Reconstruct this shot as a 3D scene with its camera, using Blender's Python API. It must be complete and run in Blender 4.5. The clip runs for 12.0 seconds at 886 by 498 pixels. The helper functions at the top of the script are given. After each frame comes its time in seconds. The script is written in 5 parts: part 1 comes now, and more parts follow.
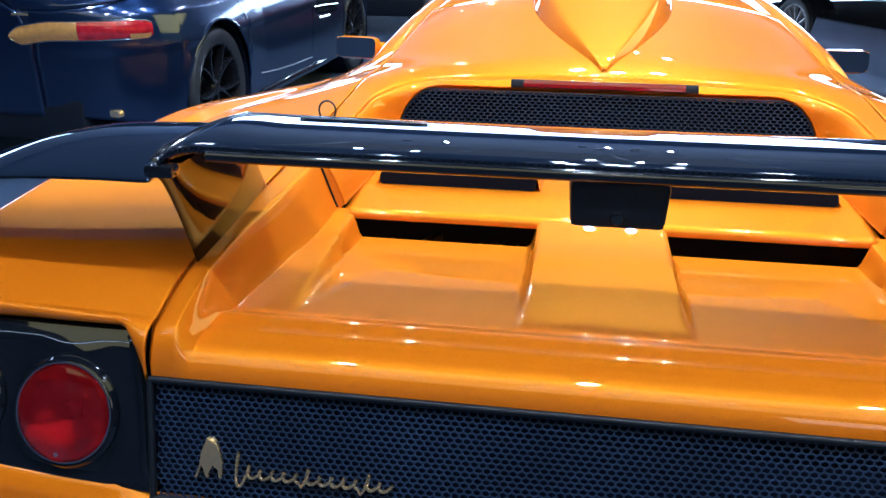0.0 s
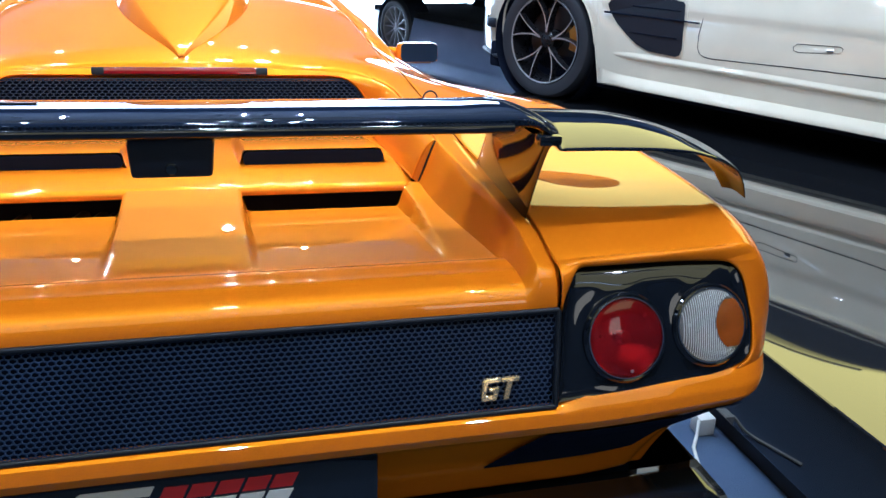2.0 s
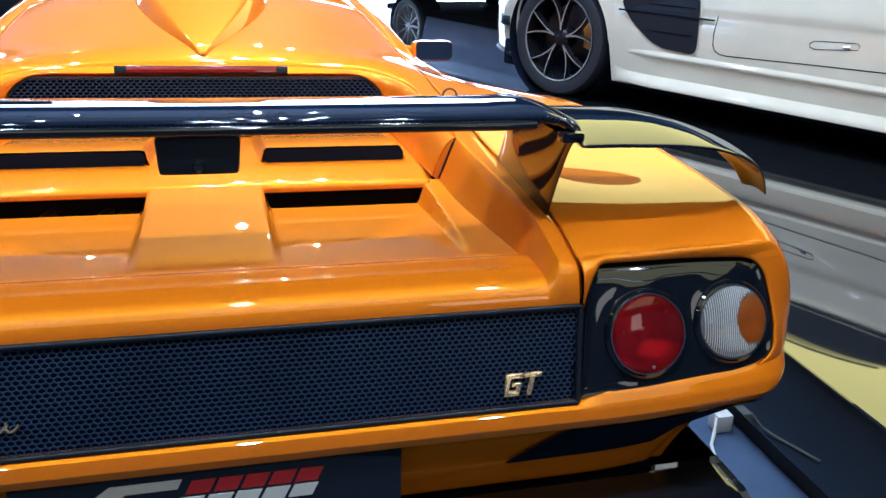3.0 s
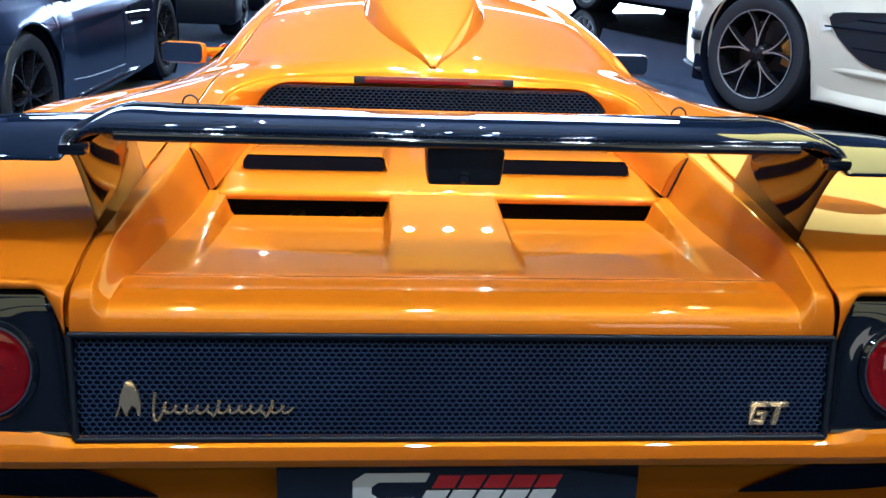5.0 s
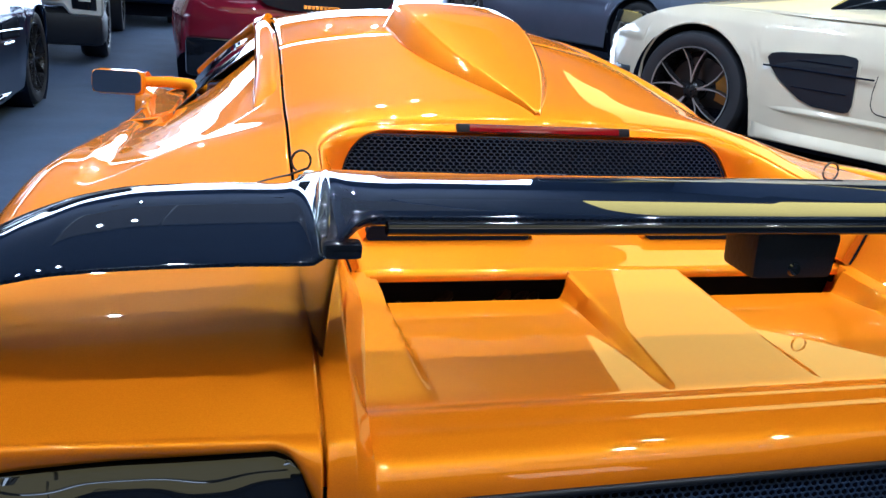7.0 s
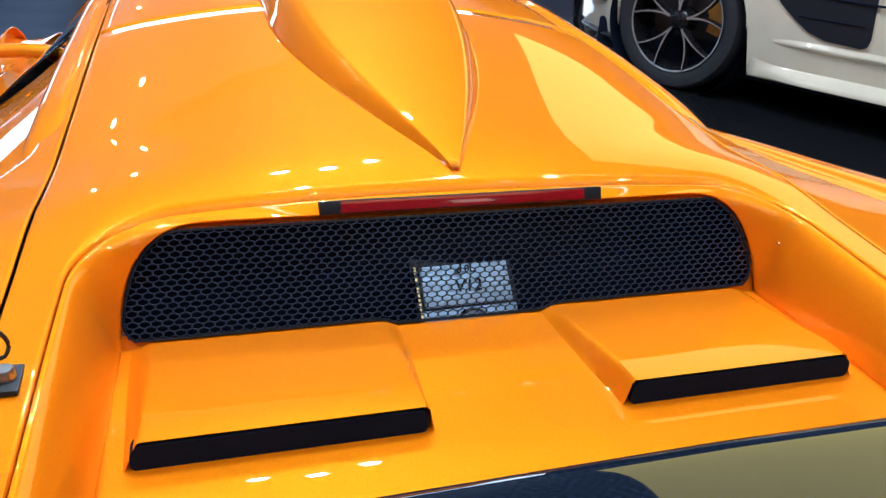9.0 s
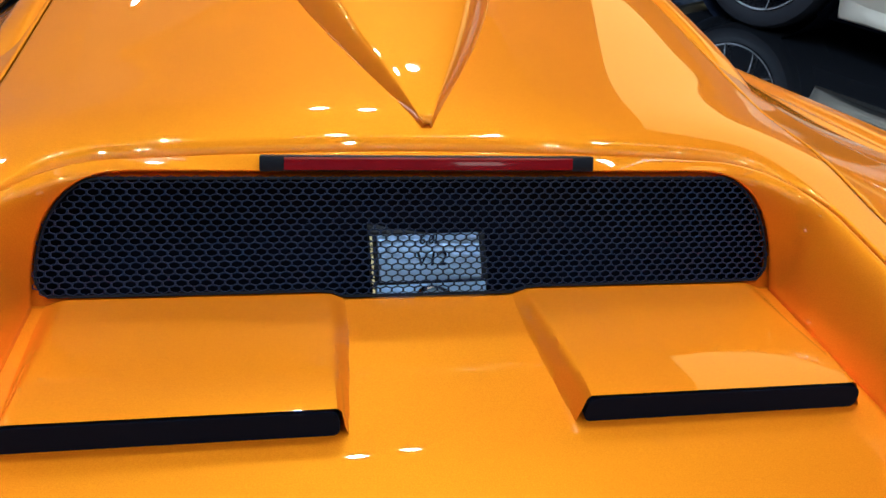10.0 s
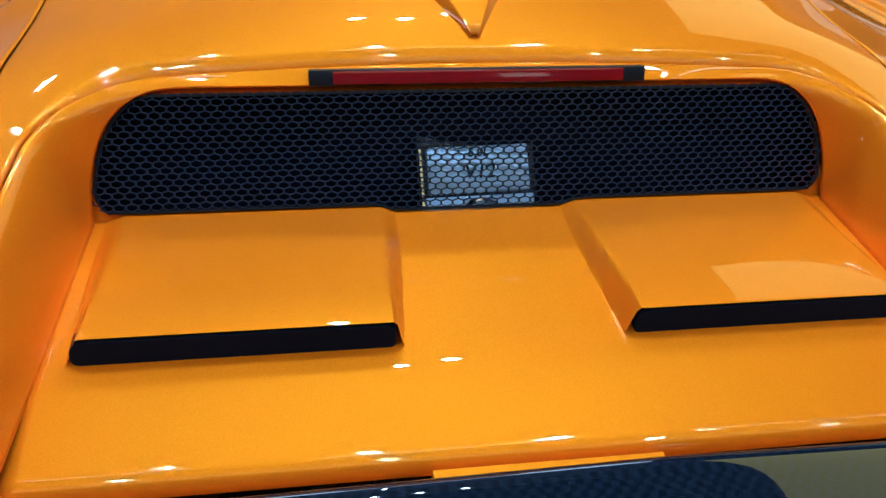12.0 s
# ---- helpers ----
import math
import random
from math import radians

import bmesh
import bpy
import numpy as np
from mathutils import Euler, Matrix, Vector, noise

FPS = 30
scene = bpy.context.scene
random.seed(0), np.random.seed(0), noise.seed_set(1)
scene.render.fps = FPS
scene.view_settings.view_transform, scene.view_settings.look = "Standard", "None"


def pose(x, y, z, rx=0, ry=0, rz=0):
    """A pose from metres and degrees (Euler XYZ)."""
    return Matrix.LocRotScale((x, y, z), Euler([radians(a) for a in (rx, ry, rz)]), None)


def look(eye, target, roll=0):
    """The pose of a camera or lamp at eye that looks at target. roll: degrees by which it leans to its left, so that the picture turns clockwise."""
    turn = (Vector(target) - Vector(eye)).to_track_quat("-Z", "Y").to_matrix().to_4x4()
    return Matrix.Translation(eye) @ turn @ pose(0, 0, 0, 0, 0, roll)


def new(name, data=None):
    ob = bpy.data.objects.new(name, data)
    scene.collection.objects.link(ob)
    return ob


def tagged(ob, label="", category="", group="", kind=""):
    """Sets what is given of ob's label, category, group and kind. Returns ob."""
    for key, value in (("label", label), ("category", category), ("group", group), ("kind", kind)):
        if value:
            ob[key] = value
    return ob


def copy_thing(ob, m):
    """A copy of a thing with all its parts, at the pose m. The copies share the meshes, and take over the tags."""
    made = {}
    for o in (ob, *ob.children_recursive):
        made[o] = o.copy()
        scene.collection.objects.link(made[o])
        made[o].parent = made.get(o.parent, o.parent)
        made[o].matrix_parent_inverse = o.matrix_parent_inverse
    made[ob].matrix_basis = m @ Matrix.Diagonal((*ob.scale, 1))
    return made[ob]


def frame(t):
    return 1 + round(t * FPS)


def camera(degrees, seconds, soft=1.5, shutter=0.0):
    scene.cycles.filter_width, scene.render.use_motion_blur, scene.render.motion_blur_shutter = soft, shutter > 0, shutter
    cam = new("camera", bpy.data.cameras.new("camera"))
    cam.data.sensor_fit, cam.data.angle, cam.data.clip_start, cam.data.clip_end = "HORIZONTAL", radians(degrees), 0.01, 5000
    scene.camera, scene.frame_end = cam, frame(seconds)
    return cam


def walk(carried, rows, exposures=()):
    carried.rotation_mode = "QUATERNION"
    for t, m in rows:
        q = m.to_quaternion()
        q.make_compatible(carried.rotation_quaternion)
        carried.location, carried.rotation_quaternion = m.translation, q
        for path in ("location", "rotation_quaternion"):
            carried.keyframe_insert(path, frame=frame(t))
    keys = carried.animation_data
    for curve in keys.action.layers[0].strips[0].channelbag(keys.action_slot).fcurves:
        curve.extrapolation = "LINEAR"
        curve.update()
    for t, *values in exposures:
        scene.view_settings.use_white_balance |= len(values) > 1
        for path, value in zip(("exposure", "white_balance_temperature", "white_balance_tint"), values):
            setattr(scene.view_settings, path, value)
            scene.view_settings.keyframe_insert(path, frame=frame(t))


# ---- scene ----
cam = camera(55.5, 12.0)
PATH = [
    (0, (-0.059, -0.801, 1.312), (-0.344, 1.03, 0.559), 0.3),
    (0.5, (-0.006, -0.933, 1.31), (0.051, 0.925, 0.571), 2.6),
    (1, (0.018, -1.03, 1.314), (0.398, 0.799, 0.6), 3.0),
    (1.5, (0.045, -1.05, 1.309), (0.557, 0.746, 0.593), 3.2),
    (2, (0.054, -1.041, 1.313), (0.575, 0.75, 0.59), 3.0),
    (2.5, (0.049, -1.04, 1.313), (0.573, 0.748, 0.585), 3.0),
    (3, (0.034, -1.046, 1.313), (0.529, 0.75, 0.585), 2.7),
    (3.5, (-0.017, -1.049, 1.318), (0.311, 0.784, 0.588), 1.4),
    (3.7, (-0.033, -1.048, 1.316), (0.246, 0.792, 0.585), 1.6),
    (5.3, (-0.163, -1.049, 1.326), (-0.08, 0.814, 0.603), 2.2),
    (5.5, (-0.2, -1.015, 1.322), (-0.161, 0.85, 0.6), 2.1),
    (6, (-0.33, -0.842, 1.305), (-0.301, 1.038, 0.624), 2.1),
    (6.5, (-0.454, -0.747, 1.263), (-0.205, 1.117, 0.583), 4.3),
    (7, (-0.667, -0.648, 1.286), (-0.144, 1.17, 0.639), 4.9),
    (7.2, (-0.708, -0.607, 1.292), (-0.158, 1.203, 0.645), 4.3),
    (8.8, (-0.379, -0.051, 1.364), (0.169, 1.686, 0.538), 2.9),
    (9, (-0.336, 0.014, 1.376), (0.215, 1.737, 0.524), 3.6),
    (9.5, (-0.236, 0.108, 1.386), (0.291, 1.801, 0.461), 4.8),
    (10, (-0.168, 0.124, 1.378), (0.205, 1.798, 0.35), 5.6),
    (10.5, (-0.177, 0.121, 1.399), (0.177, 1.757, 0.304), 5.0),
    (11, (-0.193, 0.118, 1.398), (0.141, 1.714, 0.24), 5.8),
    (11.5, (-0.19, 0.12, 1.401), (0.117, 1.679, 0.187), 4.8),
    (12, (-0.185, 0.129, 1.398), (0.098, 1.677, 0.162), 3.9),
]
walk(cam, [(t, look(eye, target, roll)) for t, eye, target, roll in PATH],
     [(0.0, 0.18, 5300, 10), (3.6, 0.15, 5300, 10), (5.5, 0.24, 5300, 10), (7.0, 0.0, 5600, 10), (9.0, -0.22, 5900, 10), (9.6, -0.56, 5700, 10), (10.5, -0.70, 5150, 4), (12.0, -0.82, 5200, 2)])

# ---------------------------------------------------------------- light
world = bpy.data.worlds.new("night_outside")
world.use_nodes = True
world.node_tree.nodes["Background"].inputs["Color"].default_value = (0.02, 0.03, 0.05, 1)
bpy.context.scene.world = world
X0, X1, Y0, Y1, CEIL = -9.0, 11.0, -6.0, 19.0, 4.3
PLATFORM_Z = 0.33
spots = [(0.2, 14.7), (0.65, 14.7), (1.1, 14.7), (0.45, 13.8), (1.0, 13.8), (1.6, 13.8), (-2.2, 13.6), (-2.9, 13.6),
         (0.2, 7.8), (0.65, 7.8), (1.1, 7.8), (-1.75, 7.9), (-2.4, 7.9), (-0.1, 3.75), (0.25, 3.55), (0.6, 3.75), (-2.6, 4.4), (-3.2, 4.4), (-3.8, 4.4),
         (-1.0, 1.85), (0.0, 1.8), (1.0, 1.85)]
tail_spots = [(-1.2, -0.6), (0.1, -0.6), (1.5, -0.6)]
warm_spots = [(1.7, 0.9), (2.5, -0.6), (0.9, 1.6)]

def lamp(name, kind, place, power, color, size=0.1, target=None):
    d = bpy.data.lights.new(name, kind)
    d.energy, d.color = power, color
    ob = new(name, d)
    if kind == "AREA":
        d.shape, d.size = "DISK", size
        ob.matrix_basis = look(place, target)
    else:
        d.shadow_soft_size = size
        ob.location = place
    return tagged(ob, kind="structure")


for k, (x, y) in enumerate(spots):
    if y < 9.0 or k in (1, 5, 6):
        lamp("spot_light", "AREA", (x, y, CEIL - 0.08), (34.0 if y < 3 else 27.0 if y < 5 else 13.0 if y < 9 else 90.0), (0.78, 0.90, 1.0), 0.09, (x * 0.5, max(0.0, y * 0.55 + 0.6), 0.0))
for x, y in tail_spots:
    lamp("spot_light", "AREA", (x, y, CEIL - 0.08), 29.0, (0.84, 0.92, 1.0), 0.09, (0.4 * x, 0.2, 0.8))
for (x, y), aim in zip(warm_spots, ((2.5, 2.4, 0.8), (3.2, 1.2, 0.8), (2.2, 3.3, 0.7))):
    lamp("spot_light", "AREA", (x, y, CEIL - 0.08), 16.0, (1.0, 0.95, 0.87), 0.09, aim)


# ---------------------------------------------------------------- materials
def mat_base(name):
    m = bpy.data.materials.new(name)
    m.use_nodes = True
    nt = m.node_tree
    return m, nt, nt.nodes["Principled BSDF"]


def noise_node(nt, scale, detail=3.0, rough=0.5):
    tc = nt.nodes.new("ShaderNodeTexCoord")
    n = nt.nodes.new("ShaderNodeTexNoise")
    n.inputs["Scale"].default_value, n.inputs["Detail"].default_value = scale, detail
    n.inputs["Roughness"].default_value = rough
    nt.links.new(tc.outputs["Object"], n.inputs["Vector"])
    return n


def ramp_between(nt, fac, lo, hi, a=0.3, b=0.7):
    r = nt.nodes.new("ShaderNodeValToRGB")
    r.color_ramp.elements[0].position, r.color_ramp.elements[1].position = a, b
    r.color_ramp.elements[0].color, r.color_ramp.elements[1].color = (*lo, 1), (*hi, 1)
    nt.links.new(fac, r.inputs["Fac"])
    return r


def simple(name, color, rough=0.4, metal=0.0, coat=0.0, spread=0.08, scale=6.0, bump=0.0, bump_scale=150.0, spec=0.5):
    """A surface with colour and roughness that vary at two scales."""
    m, nt, p = mat_base(name)
    n = noise_node(nt, scale)
    lo = tuple(max(0.0, c * (1 - spread)) for c in color)
    hi = tuple(min(1.0, c * (1 + spread)) for c in color)
    nt.links.new(ramp_between(nt, n.outputs["Fac"], lo, hi).outputs["Color"], p.inputs["Base Color"])
    fine = noise_node(nt, scale * 9, 4.0)
    mr = nt.nodes.new("ShaderNodeMapRange")
    mr.inputs["To Min"].default_value, mr.inputs["To Max"].default_value = rough * 0.85, min(1.0, rough * 1.15)
    nt.links.new(fine.outputs["Fac"], mr.inputs["Value"])
    nt.links.new(mr.outputs["Result"], p.inputs["Roughness"])
    p.inputs["Metallic"].default_value = metal
    p.inputs["Coat Weight"].default_value = coat
    p.inputs["Coat Roughness"].default_value = 0.02
    p.inputs["Specular IOR Level"].default_value = spec
    if bump:
        bn = noise_node(nt, bump_scale, 2.0)
        bm_ = nt.nodes.new("ShaderNodeBump")
        bm_.inputs["Strength"].default_value, bm_.inputs["Distance"].default_value = bump, 0.002
        nt.links.new(bn.outputs["Fac"], bm_.inputs["Height"])
        nt.links.new(bm_.outputs["Normal"], p.inputs["Normal"])
    return m


def car_paint(name, color, flake=0.25, metal=0.25, rough=0.38):
    """Pearl paint: fine flakes under a clear coat."""
    m, nt, p = mat_base(name)
    big = noise_node(nt, 2.5)
    fl = noise_node(nt, 900.0, 1.0)
    mx = nt.nodes.new("ShaderNodeMath")
    mx.operation = "MULTIPLY_ADD"
    mx.inputs[1].default_value, mx.inputs[2].default_value = flake, 0.0
    nt.links.new(fl.outputs["Fac"], mx.inputs[0])
    ad = nt.nodes.new("ShaderNodeMath")
    ad.operation = "ADD"
    nt.links.new(mx.outputs[0], ad.inputs[0])
    nt.links.new(big.outputs["Fac"], ad.inputs[1])
    lo = tuple(c * 0.88 for c in color)
    hi = tuple(min(1.0, c * 1.12) for c in color)
    nt.links.new(ramp_between(nt, ad.outputs[0], lo, hi, 0.3, 0.9).outputs["Color"], p.inputs["Base Color"])
    p.inputs["Roughness"].default_value, p.inputs["Metallic"].default_value = rough, metal
    p.inputs["Coat Weight"].default_value, p.inputs["Coat Roughness"].default_value = 1.0, 0.015
    p.inputs["Coat IOR"].default_value = 1.55
    p.inputs["Specular IOR Level"].default_value = 0.0
    return m


def emitter(name, color, strength):
    m = bpy.data.materials.new(name)
    m.use_nodes = True
    nt = m.node_tree
    nt.nodes.clear()
    e, o = nt.nodes.new("ShaderNodeEmission"), nt.nodes.new("ShaderNodeOutputMaterial")
    e.inputs["Color"].default_value, e.inputs["Strength"].default_value = (*color, 1), strength
    nt.links.new(e.outputs[0], o.inputs["Surface"])
    return m


def weave(name, c0, c1, size, coat=1.0):
    """Carbon cloth under lacquer."""
    m, nt, p = mat_base(name)
    tc, ch = nt.nodes.new("ShaderNodeTexCoord"), nt.nodes.new("ShaderNodeTexChecker")
    ch.inputs["Scale"].default_value = 1.0 / size
    ch.inputs["Color1"].default_value, ch.inputs["Color2"].default_value = (*c0, 1), (*c1, 1)
    nt.links.new(tc.outputs["Object"], ch.inputs["Vector"])
    nt.links.new(ch.outputs["Color"], p.inputs["Base Color"])
    p.inputs["Roughness"].default_value = 0.6
    p.inputs["Specular IOR Level"].default_value = 0.0
    p.inputs["Coat Weight"].default_value, p.inputs["Coat Roughness"].default_value = coat, 0.02
    return m


def lens_mat(name, color, rough=0.05, ribs=0.0, trans=0.75, ior=1.18):
    m, nt, p = mat_base(name)
    lo = tuple(c * 0.8 for c in color)
    nt.links.new(ramp_between(nt, noise_node(nt, 22.0, 1.5).outputs["Fac"], lo, color, 0.38, 0.62).outputs["Color"], p.inputs["Base Color"])
    p.inputs["Transmission Weight"].default_value = trans
    p.inputs["IOR"].default_value = ior
    p.inputs["Roughness"].default_value = rough
    p.inputs["Coat Weight"].default_value = 1.0
    if ribs:
        tc, w = nt.nodes.new("ShaderNodeTexCoord"), nt.nodes.new("ShaderNodeTexWave")
        w.inputs["Scale"].default_value = ribs
        nt.links.new(tc.outputs["Object"], w.inputs["Vector"])
        b = nt.nodes.new("ShaderNodeBump")
        b.inputs["Strength"].default_value, b.inputs["Distance"].default_value = 0.5, 0.002
        nt.links.new(w.outputs["Fac"], b.inputs["Height"])
        nt.links.new(b.outputs["Normal"], p.inputs["Normal"])
    return m


def pearl_paint(name, ground, flake, share):
    """Two-tone pearl: a pigment coat with a share of metal flake, both under one clear lacquer."""
    m, nt, pigment = mat_base(name)
    metal = nt.nodes.new("ShaderNodeBsdfPrincipled")
    out = nt.nodes["Material Output"]
    big, grain = noise_node(nt, 2.5), noise_node(nt, 900.0, 1.0)
    lo, hi = tuple(c * 0.94 for c in ground), tuple(min(1.0, c * 1.06) for c in ground)
    nt.links.new(ramp_between(nt, big.outputs["Fac"], lo, hi).outputs["Color"], pigment.inputs["Base Color"])
    lo, hi = tuple(c * 0.72 for c in flake), tuple(min(1.0, c * 1.2) for c in flake)
    nt.links.new(ramp_between(nt, grain.outputs["Fac"], lo, hi).outputs["Color"], metal.inputs["Base Color"])
    for p, rough, met in ((pigment, 0.6, 0.0), (metal, 0.46, 1.0)):
        p.inputs["Roughness"].default_value, p.inputs["Metallic"].default_value = rough, met
        p.inputs["Specular IOR Level"].default_value = 0.0 if met == 0 else 0.5
        p.inputs["Coat Weight"].default_value, p.inputs["Coat Roughness"].default_value, p.inputs["Coat IOR"].default_value = 1.0, 0.012, 1.55
    mixer = nt.nodes.new("ShaderNodeMixShader")
    mixer.inputs["Fac"].default_value = share
    nt.links.new(pigment.outputs["BSDF"], mixer.inputs[1])
    nt.links.new(metal.outputs["BSDF"], mixer.inputs[2])
    nt.links.new(mixer.outputs[0], out.inputs["Surface"])
    return m


ORANGE = pearl_paint("orange_pearl_paint", (0.92, 0.217, 0.0008), (1.0, 0.36, 0.006), 0.26)
BLACK_GLOSS = simple("black_gloss_lacquer", (0.006, 0.008, 0.013), 0.12, coat=1.0, spec=0.1)
CARBON = weave("lacquered_carbon", (0.004, 0.007, 0.015), (0.008, 0.013, 0.026), 0.0046)
BLACK_SATIN = simple("black_satin_plastic", (0.009, 0.012, 0.019), 0.42, bump=0.2, spec=0.3)
MESH_BLACK = simple("powder_coated_mesh", (0.017, 0.032, 0.076), 0.36, spread=0.2, spec=0.4)
# near-black that stands in for shade inside openings; also seams, liners and lettering
VOID = simple("shade_and_trim_black", (0.008, 0.011, 0.022), 0.9, spec=0.05)
RUBBER = simple("tyre_rubber", (0.020, 0.022, 0.028), 0.52, bump=0.3, spec=0.45)
RED_LENS = lens_mat("red_lens", (0.50, 0.006, 0.010), 0.06, ribs=60.0, trans=0.82)
CLEAR_LENS = lens_mat("clear_ribbed_lens", (0.92, 0.93, 0.95), 0.02, trans=0.94, ior=1.42)
AMBER_LENS = lens_mat("amber_ribbed_lens", (0.56, 0.115, 0.004), 0.08, trans=0.45)
TAIL_RED = simple("bright_red_tail_lens", (0.50, 0.012, 0.022), 0.15, coat=1.0, scale=30, spread=0.3)
TAIL_AMBER = simple("pale_amber_tail_lens", (0.66, 0.33, 0.09), 0.2, coat=1.0, scale=40, spread=0.12)
LENS_RIB = simple("moulded_lens_rib", (0.86, 0.89, 0.93), 0.2, coat=0.6)
CHROME = simple("polished_chrome", (0.75, 0.74, 0.7), 0.12, metal=1.0)
REFLECTOR = simple("lamp_reflector", (0.86, 0.87, 0.88), 0.16, metal=0.65, scale=45, spread=0.1)
GOLD_CHROME = simple("gilded_badge", (0.80, 0.60, 0.36), 0.24, metal=0.85)
SILVER = simple("machined_silver", (0.55, 0.56, 0.58), 0.3, metal=1.0)
CAST_PLATE = simple("cast_engine_plate", (0.40, 0.60, 0.88), 0.45, metal=0.4, bump=0.3)
GLASS_DARK = simple("tinted_glass", (0.006, 0.008, 0.01), 0.03, coat=1.0)
MIRROR = simple("mirror_glass", (0.8, 0.8, 0.8), 0.01, metal=1.0, spread=0.01)
BRAKE_RED = simple("third_brake_lens", (0.26, 0.006, 0.010), 0.12, coat=1.0, scale=40)
PRINT_WHITE = simple("print_white", (0.6, 0.6, 0.58), 0.5)
PRINT_RED = simple("print_red", (0.5, 0.02, 0.02), 0.5)
WHITE_PAINT = car_paint("pearl_white_paint", (0.62, 0.565, 0.45), metal=0.0, rough=0.4)
NAVY_PAINT = car_paint("dark_blue_paint", (0.012, 0.022, 0.055), metal=0.5, rough=0.32)
SATIN_NAVY = car_paint("satin_midnight_blue_paint", (0.014, 0.029, 0.080), metal=0.7, rough=0.28)
for node in SATIN_NAVY.node_tree.nodes:
    if node.type == "BSDF_PRINCIPLED":
        node.inputs["Coat Weight"].default_value, node.inputs["Coat Roughness"].default_value = 1.0, 0.07
MAROON_PAINT = car_paint("maroon_paint", (0.22, 0.012, 0.03), metal=0.3)
GREY_PAINT = car_paint("grey_paint", (0.16, 0.20, 0.30), metal=0.5)
RIM_BLACK = simple("satin_black_alloy", (0.008, 0.008, 0.010), 0.28, spec=0.45)
RIM_EDGE = simple("bright_alloy", (0.38, 0.38, 0.39), 0.35, metal=0.6)
DISC = simple("dark_brake_disc", (0.05, 0.05, 0.055), 0.4, metal=0.8)
CALIPER = simple("gold_caliper", (0.55, 0.24, 0.04), 0.35)
WIRE = simple("black_wire_sheath", (0.02, 0.012, 0.012), 0.5)
CARPET = simple("blue_grey_carpet", (0.045, 0.075, 0.14), 0.9, spread=0.12, scale=3.0, bump=0.8, bump_scale=220.0)
PLATFORM_TOP = simple("black_mirror_gloss_floor", (0.012, 0.013, 0.016), 0.03, coat=1.0, scale=1.5)
SKIRT = simple("dark_brown_skirting", (0.03, 0.025, 0.022), 0.5)
WALL_DARK = simple("dark_wall_paint", (0.055, 0.085, 0.16), 0.7, scale=1.2)
CEILING_DARK = simple("black_ceiling_paint", (0.02, 0.035, 0.08), 0.8, scale=1.2)
GOLD_GLOW = emitter("warm_luminous_ceiling", (1.0, 0.83, 0.25), 2.5)
PALE_GLOW = emitter("dim_cool_luminous_ceiling", (0.80, 0.88, 1.0), 0.15)
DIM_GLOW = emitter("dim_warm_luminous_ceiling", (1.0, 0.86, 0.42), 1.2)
SOUTH_GLOW = emitter("pale_lit_window", (1.0, 0.88, 0.70), 2.4)
BLUE_GLOW = emitter("cool_lit_window", (0.62, 0.80, 1.0), 9.0)
SPOT_GLOW = emitter("spot_lamp_glow", (0.95, 0.97, 1.0), 75.0)
STRIP_GLOW = emitter("cool_strip_glow", (0.72, 0.84, 1.0), 9.0)
FACADE_GLOW = emitter("bright_shop_front_daylight", (0.72, 0.85, 1.0), 9.0)


# ---------------------------------------------------------------- mesh tools
def part(name, bm, material, parent=None, label="", smooth=True, thick=0.0, weld=True):
    """Links a bmesh as one mesh object under a thing or a part."""
    if weld:
        bmesh.ops.remove_doubles(bm, verts=bm.verts, dist=1e-5)
    me = bpy.data.meshes.new(name)
    bm.to_mesh(me)
    bm.free()
    me.materials.append(material)
    if smooth:
        me.polygons.foreach_set("use_smooth", [True] * len(me.polygons))
        me.set_sharp_from_angle(angle=radians(38))
    ob = new(name, me)
    if parent:
        ob.parent = parent
    if thick:
        mod = ob.modifiers.new("solid", "SOLIDIFY")
        mod.thickness, mod.offset = thick, -1
    if label:
        ob["label"] = label
    return ob


def grid_bm(fn, nu, nv, bm=None, flip=False):
    """Adds a sheet of quads: fn(u, v) gives the place, u and v from 0 to 1."""
    bm = bm or bmesh.new()
    vs = [[bm.verts.new(fn(i / nu, j / nv)) for j in range(nv + 1)] for i in range(nu + 1)]
    for i in range(nu):
        for j in range(nv):
            q = (vs[i][j], vs[i + 1][j], vs[i + 1][j + 1], vs[i][j + 1])
            try:
                bm.faces.new(q[::-1] if flip else q)
            except ValueError:
                pass
    return bm


def box_bm(x0, x1, y0, y1, z0, z1, bm=None, bevel=0.0, m=None):
    out = bmesh.new()
    r = bmesh.ops.create_cube(out, size=1.0)
    for v in out.verts:
        v.co = Vector(((x0 + x1) / 2 + v.co.x * (x1 - x0), (y0 + y1) / 2 + v.co.y * (y1 - y0), (z0 + z1) / 2 + v.co.z * (z1 - z0)))
    if bevel:
        bmesh.ops.bevel(out, geom=list(out.edges), offset=bevel, segments=2, affect="EDGES", profile=0.6)
    if m is not None:
        out.transform(m)
    return join_bm(bm, out)


def join_bm(bm, other):
    if bm is None:
        return other
    me = bpy.data.meshes.new("tmp")
    other.to_mesh(me)
    other.free()
    bm.from_mesh(me)
    bpy.data.meshes.remove(me)
    return bm


